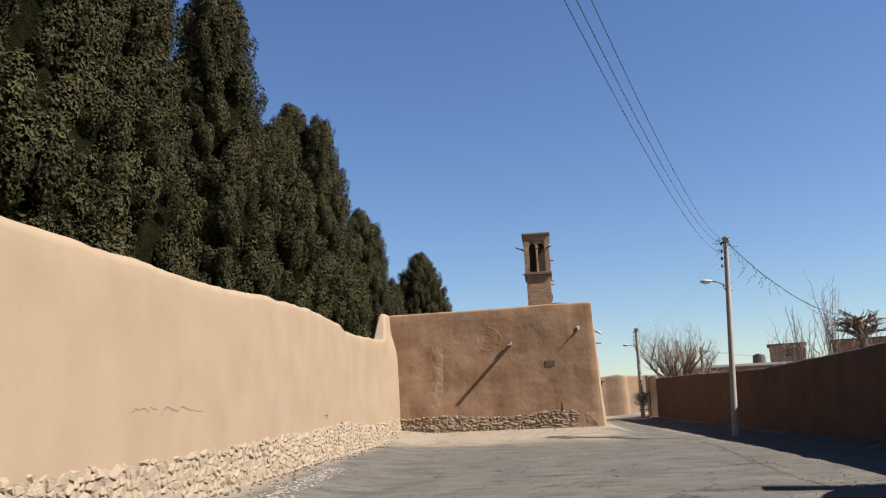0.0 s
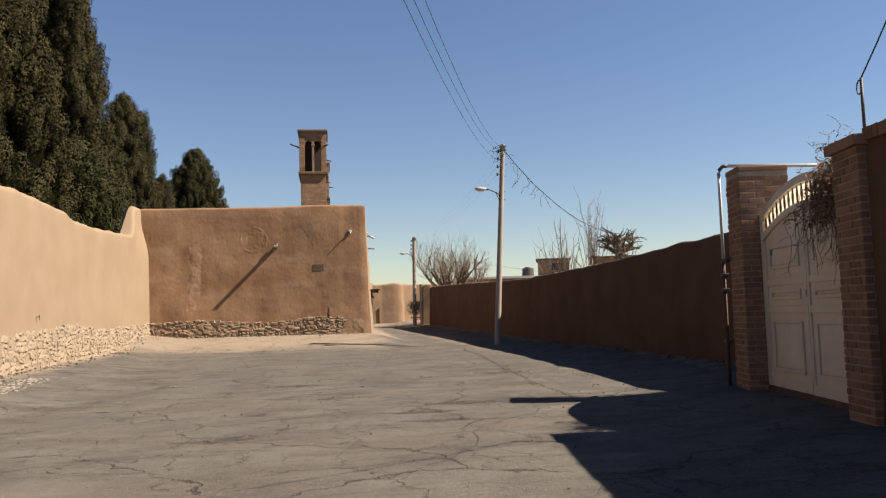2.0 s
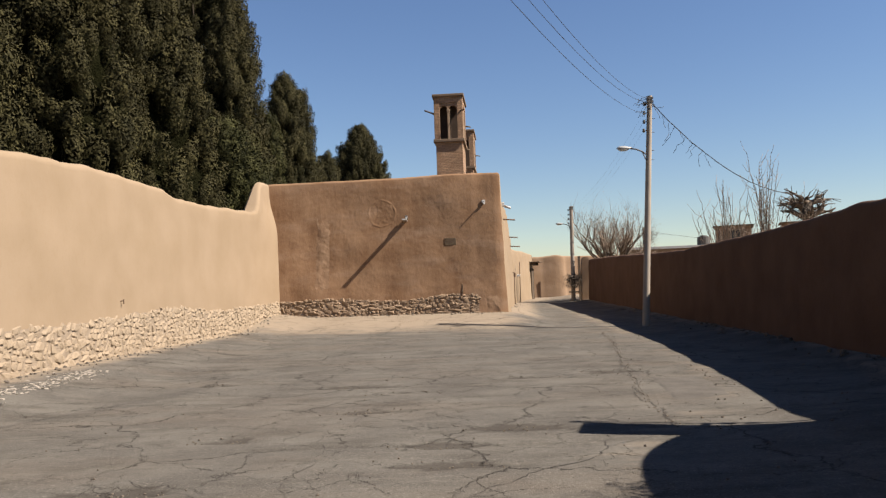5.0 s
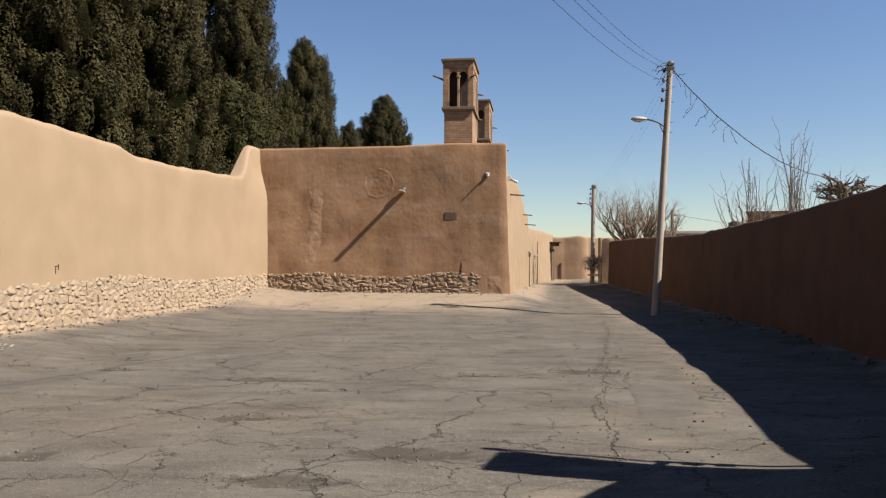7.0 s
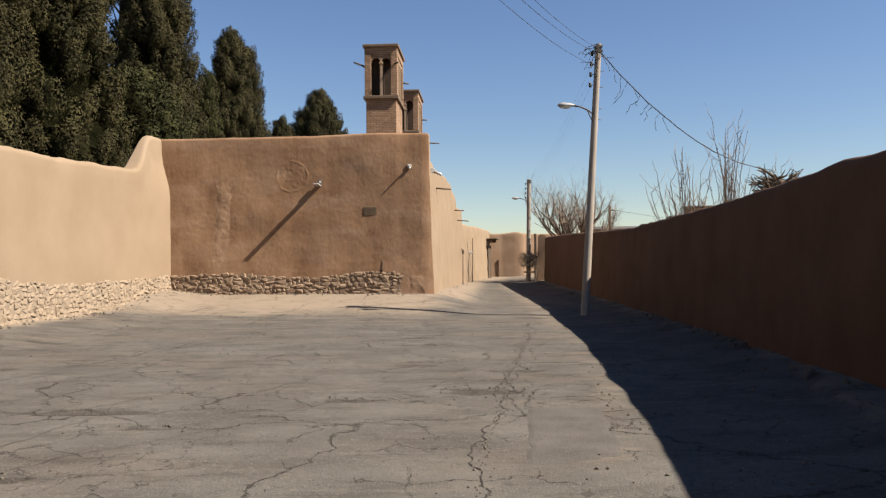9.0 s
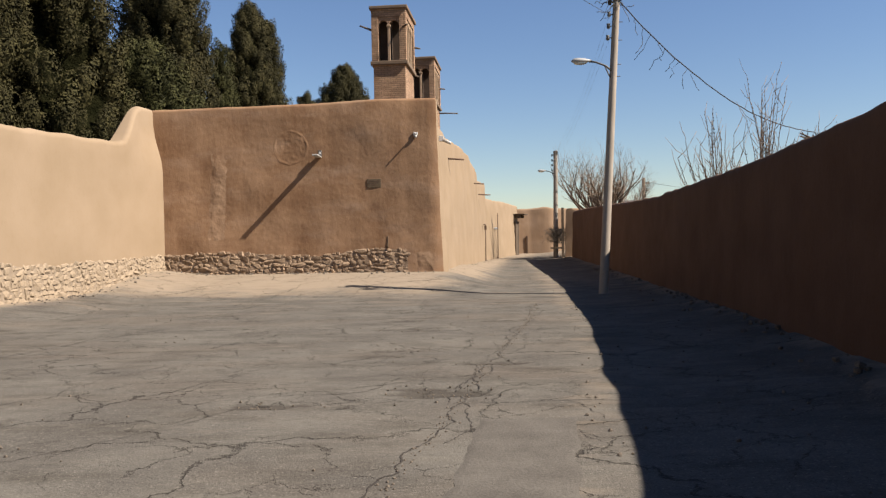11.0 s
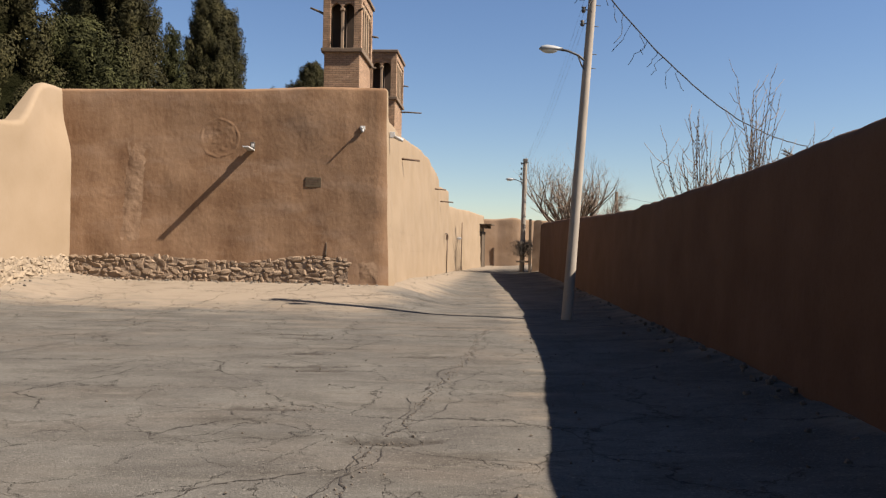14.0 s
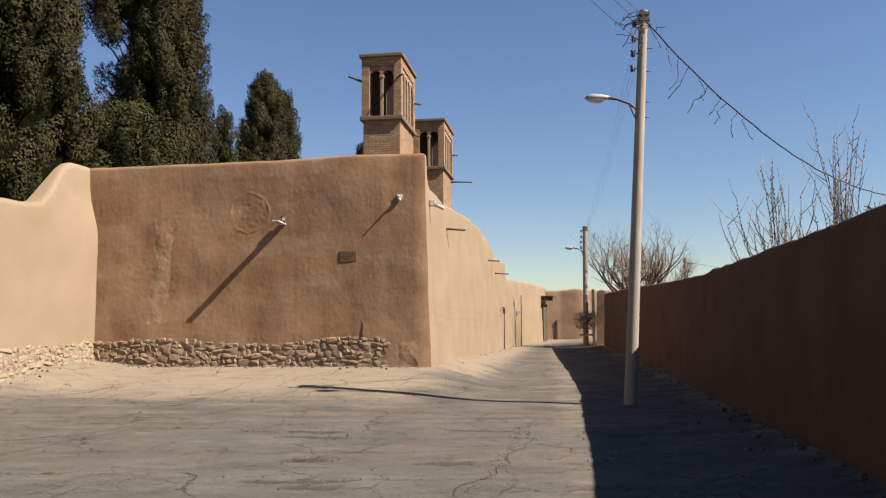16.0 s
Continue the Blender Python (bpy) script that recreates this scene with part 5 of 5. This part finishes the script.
cypress(pose(-12.3, 22.5, 0), 24.5, 3.66, 1.0, 32, TALL)
cypress(pose(-13.1, 30.5, 0), 25, 3.54, 1.0, 33, TALL)
cypress(pose(-11.7, 39.5, 0), 24.5, 3.54, 1.0, 34, TALL)
cypress(pose(-10.3, 45.8, 0), 18.2, 3.54, 1.0, 35, TALL)
cypress(pose(-12.4, 60.0, 0), 25.0, 3.42, 1.0, 36, "tall cypress with a bare gap showing trunk and limbs", gap=(12.4, 19.2, 0.0, 4.0))
cypress(pose(-10.1, 59.5, 0), 23.6, 3.29, 1.0, 41, TALL, cone=0.5)
cypress(pose(-12.8, 85.0, 0), 17.2, 3.42, 1.0, 44, TALL)
cypress(pose(-9.7, 77.0, 0), 20.5, 4.0, 1.0, 37, SLIM, cone=0.95)
cypress(pose(-8.3, 77.6, 0), 19.2, 2.07, 1.0, 42, SLIM, cone=0.5)
cypress(pose(-5.7, 102.0, 0), 20.9, 6.02, 1.0, 38, "distant broad cypress behind the adobe house", cone=0.7)
cypress(pose(-8.7, 95.0, 0), 16.6, 2.81, 1.0, 45, "small rounded cypress between taller ones", cone=0.4)
cypress(pose(-8.6, 51.5, 0), 11.2, 3.66, 0.8, 39, "low bushy paler evergreen behind the garden wall", bush=True)
cypress(pose(-8.25, 64.0, 0), 14.3, 1.16, 0.8, 40, "small rounded cypress between taller ones", bush=True)


# ---- small pieces, last: stones and bricks ----
def stone_meshes(material, count, seed, square=(4.5, 9.0), chip=0.80):
    """Rough field stones in a unit box: chipped blocks with a bulging face."""
    out = []
    rnd = random.Random(seed)
    for k in range(count):
        bm = bmesh.new()
        for _ in range(26):
            v = Vector([rnd.uniform(-1, 1) for _ in range(3)]).normalized()
            p = rnd.uniform(*square)
            q = (abs(v.x) ** p + abs(v.y) ** p + abs(v.z) ** p) ** (1 / p)
            bm.verts.new(v / q * 0.5 * rnd.uniform(chip, 1.05))
        r = bmesh.ops.convex_hull(bm, input=bm.verts)
        bmesh.ops.delete(bm, geom=[g for g in r["geom_interior"] if isinstance(g, bmesh.types.BMVert)], context="VERTS")
        bmesh.ops.recalc_face_normals(bm, faces=bm.faces)
        me = bpy.data.meshes.new("stone")
        bm.to_mesh(me)
        bm.free()
        me.materials.append(material)
        me.polygons.foreach_set("use_smooth", [True] * len(me.polygons))
        me.set_sharp_from_angle(angle=radians(22))
        out.append(me)
    return out


def rubble(parent, line, side, low, high, meshes, singles, seed, offset, spread=0.014):
    """Packed rough courses of field stones in the foot of a wall; those where singles(p) holds are pieces of their own."""
    rnd = random.Random(seed)
    pts = resample(line, 0.05)
    joinV, joinF = [], []
    inv = parent.matrix_world.inverted()
    made = 0
    floor_z = [low(p) - 0.05 for p in pts]
    while True:
        i, laid = 0, 0
        while i < len(pts) - 4:
            w = rnd.choice((rnd.uniform(0.11, 0.2), rnd.uniform(0.16, 0.36)))
            steps = max(2, round(w / 0.05))
            j = min(len(pts) - 1, i + steps)
            k = (i + j) // 2
            p = pts[k]
            z = sum(floor_z[i:j]) / (j - i)
            h = rnd.uniform(0.085, 0.2) * min(1.0, 0.7 + w)
            room = high(p) - z
            if room < 0.05:
                i = j
                continue
            h = min(h, room + 0.03) if room > 0.1 else room + 0.02
            for q in range(i, j):
                floor_z[q] = z + h
            i = j
            laid += 1
            d = (pts[k + 1] - pts[k - 1]).normalized()
            n = Vector((d.y, -d.x, 0)) * side
            dep = rnd.uniform(0.13, 0.2)
            hit, at, normal, face = parent.ray_cast((p.x + n.x * 2, p.y + n.y * 2, z + h / 2), -n)
            if not hit:
                continue
            c = at + n * (offset - dep * 0.5 + rnd.uniform(-spread, spread))
            m = Matrix.Translation((c.x, c.y, z + h / 2)) @ pose(0, 0, 0, 0, 0, math.degrees(math.atan2(d.y, d.x))) @ pose(0, 0, 0, rnd.uniform(-8, 8), rnd.uniform(-12, 12), rnd.uniform(-8, 8)) @ Matrix.Diagonal((steps * 0.05 * 1.16, dep, h * 1.22, 1))
            me = rnd.choice(meshes)
            if singles(p) and made < 300:
                ob = new("stone", me)
                ob.parent = parent
                ob.matrix_parent_inverse = inv
                ob.matrix_world = m
                made += 1
            else:
                b = len(joinV)
                joinV += [m @ v.co for v in me.vertices]
                joinF += [tuple(b + v for v in f.vertices) for f in me.polygons]
        if not laid:
            break
    if joinV:
        ob = new("stones", mesh_of("stones", joinV, joinF, meshes[0].materials[0]))
        ob.parent = parent
        ob.matrix_parent_inverse = inv
        tagged(ob, "rubble stones of the wall foot", kind="stuff")


STONES = stone_meshes(STONE, 12, 1, (2.8, 5.0), 0.88)
STONES_B = stone_meshes(STONE_BROWN, 12, 2)
rubble(wall_left, left_line, 1, lambda p: ground_z(p.x + 0.2, p.y), left_stone_top, STONES, lambda p: 9 < p.y < 19, 3, 0.034, 0.016)
rubble(house_wall, [(-2.45, 38.01), (-2.2, 38.0), (5.62, 37.638)], 1, lambda p: ground_z(p.x, p.y - 0.2) - 0.04, front_stone_top, STONES_B, lambda p: True, 4, 0.034, 0.016)


def brick_pieces():
    """Brick faces of both gate pillars, course by course, on the street side and the near and far sides."""
    me_long = bpy.data.meshes.new("brick")
    bm = bmesh.new()
    box(bm, (-0.5, -0.5, -0.5), (0.5, 0.5, 0.5))
    es = list(bm.edges)
    bmesh.ops.bevel(bm, geom=es, offset=0.05, segments=1, affect="EDGES")
    bm.to_mesh(me_long)
    bm.free()
    me_long.materials.append(BRICK)
    rnd = random.Random(9)
    pitch = 0.079

    def lay(t, m):
        ob = new("brick", me_long)
        ob.parent = t
        ob.matrix_basis = m

    for t, w, h, depth in pillars:
        rows = int(h / pitch)
        for r in range(rows):
            z = (r + 0.5) * pitch
            for face in range(3):
                run = w if face == 0 else depth
                n = 3
                cuts = [run * (i / n) for i in range(n + 1)]
                if r % 2:
                    cuts = [0] + [run * (i + 0.5) / n for i in range(n)] + [run]
                for a, b in zip(cuts, cuts[1:]):
                    g = 0.006 + rnd.uniform(0, 0.004)
                    s = Matrix.Diagonal((0.05, b - a - 2 * g, pitch - 0.018 + rnd.uniform(-0.003, 0.003), 1))
                    o = rnd.uniform(-0.006, 0.006)
                    mid = (a + b) / 2
                    if face == 0:
                        lay(t, Matrix.Translation((0.028 + o, mid, z)) @ s)
                    elif face == 1:
                        lay(t, Matrix.Translation((mid, 0.028 + o, z)) @ pose(0, 0, 0, 0, 0, 90) @ s)
                    elif face == 2:
                        continue


brick_pieces()


def coping():
    """Brick-on-edge coping of the yard wall."""
    me = bpy.data.meshes.new("coping_brick")
    bm = bmesh.new()
    box(bm, (-0.04, -0.05, 0.0), (0.39, 0.05, 0.13), 0.008)
    bm.to_mesh(me)
    bm.free()
    me.materials.append(BRICK)
    for k in range(90):
        ob = new("coping_brick", me)
        ob.parent = yard
        ob.matrix_basis = pose(random.uniform(-0.008, 0.008), -0.06 - 0.102 * k, 2.735 + 0.09 * max(0.0, 1 - (0.06 + 0.102 * k) / 2.2) + random.uniform(-0.006, 0.006))
    bm = bmesh.new()
    box(bm, (-0.03, -22.0, 2.735), (0.38, -0.12 - 0.102 * 90, 2.86), 0.008)
    part("coping", bm, BRICK, yard)


coping()


# ---- open cracks and loose gravel on the road ----
def crack(points, width, seed, wander=0.13):
    """A jagged open crack along a line on the road."""
    rnd = random.Random(seed)
    pts = [Vector((x, y, 0)) for x, y in points]
    for level in range(5):
        out = [pts[0]]
        for a, b in zip(pts, pts[1:]):
            d = b - a
            m = (a + b) / 2 + Vector((-d.y, d.x, 0)) * rnd.uniform(-wander, wander)
            out += [m, b]
        pts = out
    V, F = [], []
    for i, p in enumerate(pts):
        d = (pts[min(i + 1, len(pts) - 1)] - pts[max(i - 1, 0)]).normalized()
        n = Vector((-d.y, d.x, 0))
        w = width * rnd.uniform(0.08, 0.62) * (0.15 if i in (0, len(pts) - 1) else 1)
        for s in (-1, 1):
            q = p + n * s * w * rnd.uniform(0.6, 1.0)
            V.append((q.x, q.y, surface_z(q.x, q.y) - 0.03 * hollow_at(q.x, q.y) + 0.004))
    for i in range(len(pts) - 1):
        F.append((2 * i, 2 * i + 1, 2 * i + 3, 2 * i + 2))
    ob = new("crack", mesh_of("crack", V, F, CRACK))
    ob.parent = ground


LONG = [(8.99, 30.4), (8.74, 29.2), (8.5, 26.9), (8.36, 25.9), (8.06, 24.2), (7.72, 22.1), (7.46, 20.7), (7.19, 18.8), (7.0, 17.6), (6.85, 16.8), (6.73, 15.7), (6.63, 14.8), (6.6, 14.0)]
crack(LONG, 0.020, 1)
crack([(x + 0.10, y - 0.1) for x, y in LONG[3:9]], 0.014, 2)
crack([(x - 0.07, y + 0.05) for x, y in LONG[4:8]], 0.014, 3)
crack([(7.6, 21.0), (8.1, 20.8), (8.5, 20.72), (8.9, 20.6)], 0.012, 4)
crack([(7.25, 18.9), (7.7, 18.95), (8.15, 19.02), (8.6, 18.9)], 0.014, 5)
crack([(8.15, 19.02), (8.3, 18.6), (8.35, 18.2)], 0.012, 6)
crack([(6.2, 14.3), (5.56, 12.8), (4.23, 10.8), (3.08, 9.1)], 0.014, 7)
crack([(5.4, 19.3), (6.33, 19.6), (6.7, 20.1), (7.1, 20.3)], 0.018, 8)
crack([(5.2, 22.6), (6.1, 22.3), (7.1, 21.4)], 0.014, 9)
crack([(2.0, 14.1), (2.9, 17.6), (3.66, 21.5)], 0.014, 10)
crack([(3.2, 15.9), (4.3, 17.3), (5.5, 18.9)], 0.012, 11)
crack([(0.4, 17.6), (1.6, 18.1), (2.8, 18.4), (3.7, 17.6)], 0.014, 12)
crack([(1.6, 12.4), (2.5, 11.6), (3.6, 10.4)], 0.012, 13)
crack([(2.8, 10.2), (3.0, 12.5), (3.2, 15.8)], 0.011, 14)
crack([(4.2, 13.5), (4.9, 14.3), (5.9, 14.0)], 0.016, 15)
crack([(10.6, 31.5), (10.3, 28.5), (9.9, 26.0), (9.6, 22.5)], 0.018, 16)
crack([(5.0, 28.8), (5.8, 29.0), (6.6, 28.7)], 0.018, 17)
crack([(5.6, 25.3), (6.3, 25.1), (7.0, 25.2)], 0.018, 18)


def asphalt_patch():
    """A smoother, darker repair laid into the old road surface."""
    corners = [Vector(c) for c in ((7.02, 15.7), (7.9, 16.1), (8.2, 18.4), (7.38, 18.4))]
    n = 24
    V, F = [], []
    for j in range(n + 1):
        for i in range(n + 1):
            u, v = i / n, j / n
            p = corners[0].lerp(corners[1], u).lerp(corners[3].lerp(corners[2], u), v)
            x = p.x + 0.06 * noise.noise((p.y * 3, u * 2, 1)) + 0.03 * noise.noise((p.y * 11, u, 4))
            y = p.y + 0.08 * noise.noise((p.x * 4, v * 2, 2)) + 0.03 * noise.noise((p.x * 11, v, 5))
            e = min(u, v, 1 - u, 1 - v)
            V.append((x, y, surface_z(x, y) - 0.03 * hollow_at(x, y) - 0.004 + 0.009 * smooth(e * 10)))
    for j in range(n):
        for i in range(n):
            a = j * (n + 1) + i
            F.append((a, a + 1, a + n + 2, a + n + 1))
    ob = new("asphalt_patch", mesh_of("asphalt_patch", V, F, PATCH, flat=False))
    ob.parent = ground


asphalt_patch()


def gravel():
    """Loose pebbles in the hollows and along the wall feet."""
    rnd = random.Random(77)
    spots = []
    for hx, hy, a, b in HOLLOWS:
        for _ in range(26):
            spots.append((hx + rnd.gauss(0, a * 0.55), hy + rnd.gauss(0, b * 0.6), rnd.uniform(0.005, 0.012)))
    for (xa, ya), (xb, yb) in zip(LONG, LONG[1:]):
        for _ in range(int(26 * (ya - yb))):
            u = rnd.random()
            spots.append((xa + (xb - xa) * u + rnd.gauss(0, 0.045), ya + (yb - ya) * u, rnd.uniform(0.004, 0.010)))
    for _ in range(260):
        y = rnd.uniform(9, 37)
        x = lerp([(q, p) for p, q in left_line], y) + 0.16 + abs(rnd.gauss(0, 0.22))
        spots.append((x, y, rnd.uniform(0.01, 0.035)))
    for _ in range(110):
        x = rnd.uniform(-2, 6.4)
        spots.append((x, wall_point(x) - 0.22 - abs(rnd.gauss(0, 0.3)), rnd.uniform(0.012, 0.04)))
    for _ in range(140):
        y = rnd.uniform(17, 45)
        x = lerp([(q, p) for p, q in RIGHT], y) - 0.12 - abs(rnd.gauss(0, 0.3))
        spots.append((x, y, rnd.uniform(0.012, 0.045)))
    for _ in range(24):
        y = rnd.uniform(38, 62)
        x = lerp([(q, p) for p, q in SIDE], y) + 0.25 + abs(rnd.gauss(0, 0.25))
        spots.append((x, y, rnd.uniform(0.01, 0.03)))
    for _ in range(120):
        y = rnd.uniform(13, 30)
        spots.append((right_edge(y) - rnd.uniform(0.8, 2.9), y, rnd.uniform(0.006, 0.018)))
    for _ in range(160):
        spots.append((rnd.uniform(-1, 9), rnd.uniform(8, 32), rnd.uniform(0.006, 0.014)))
    V, F = [], []
    for x, y, r in spots:
        me = rnd.choice(STONES)
        m = Matrix.Translation((x, y, surface_z(x, y) - 0.03 * hollow_at(x, y) + r * 0.25)) @ pose(0, 0, 0, rnd.uniform(0, 360), rnd.uniform(0, 360), 0) @ Matrix.Scale(r * 2, 4)
        b = len(V)
        V += [m @ v.co for v in me.vertices]
        F += [tuple(b + v for v in f.vertices) for f in me.polygons]
    tagged(new("gravel", mesh_of("gravel", V, F, GRAVEL)), "loose pebbles and crumbled asphalt on the road", "gravel", kind="stuff")


gravel()


def chip_strip():
    """Pale broken chips pressed into the dirt beside the left wall."""
    rnd = random.Random(41)
    V, F = [], []
    for _ in range(900):
        y = rnd.uniform(8.5, 21) if rnd.random() < 0.8 else rnd.uniform(8.5, 14)
        x = -2.12 - 0.022 * (y - 9) + rnd.gauss(0, 0.15)
        r = rnd.uniform(0.012, 0.036)
        me = rnd.choice(STONES)
        m = Matrix.Translation((x, y, surface_z(x, y) + r * 0.1)) @ pose(0, 0, 0, rnd.uniform(-15, 15), rnd.uniform(-15, 15), rnd.uniform(0, 360)) @ Matrix.Diagonal((r * 2.4, r * 1.6, r * 0.6, 1))
        b = len(V)
        V += [m @ v.co for v in me.vertices]
        F += [tuple(b + v for v in f.vertices) for f in me.polygons]
    tagged(new("stone_chips", mesh_of("stone_chips", V, F, CHIP)), "strip of pale broken stone chips pressed into the road edge", "gravel", kind="stuff")


chip_strip()


def wall_crack(points, width, seed):
    """A thin jagged crack in the left wall's plaster, along points (y, z)."""
    rnd = random.Random(seed)
    pts = list(points)
    for level in range(4):
        out = [pts[0]]
        for a, b in zip(pts, pts[1:]):
            k = rnd.uniform(-0.13, 0.13)
            out += [((a[0] + b[0]) / 2 - (b[1] - a[1]) * k, (a[1] + b[1]) / 2 + (b[0] - a[0]) * k), b]
        pts = out
    target = bpy.data.objects["wall_left"]
    V, F = [], []
    for y, z in pts:
        w = width * rnd.uniform(0.25, 1.0)
        for s in (-0.5, 0.5):
            hit, at, normal, face = target.ray_cast((2.0, y, z + s * w), (-1, 0, 0))
            V.append((at.x + 0.004, y, z + s * w))
    for i in range(len(pts) - 1):
        F.append((2 * i, 2 * i + 1, 2 * i + 3, 2 * i + 2))
    ob = new("plaster_crack", mesh_of("plaster_crack", V, F, CRACK))
    ob.parent = wall_left


wall_crack([(12.2, 1.53), (12.32, 1.61), (12.75, 1.59), (13.24, 1.62), (13.55, 1.60), (13.9, 1.58)], 0.010, 1)
wall_crack([(11.2, 1.56), (11.5, 1.60), (11.75, 1.57)], 0.007, 2)
wall_crack([(11.8, 1.64), (12.05, 1.61)], 0.007, 3)
facade_root = tubes("root", [([(4.87 + 0.012 * math.sin(9 * z), house_wall.ray_cast((4.87, 20.0, z), (0, 1, 0))[1].y - 0.008, z) for z in (1.28, 1.38, 1.48, 1.58, 1.68)], [0.028, 0.022, 0.018, 0.014, 0.006])], WOOD, None, "dry root stub in the plaster")
under(facade_root, house)


def peg(m, label):
    t = thing("iron_peg", m, label, "peg")
    tubes("shank", [(((0, 0.1, 0), (0, -0.01, 0.01)), 0.012)], RUST, t)
    boxed("head", (-0.016, -0.02, -0.07), (0.016, -0.004, 0.05), RUST, t, bevel=0.006)


peg(pose(-3.16, 24.2, 1.45, 0, 0, 90), "rusty iron peg in the pale garden wall")
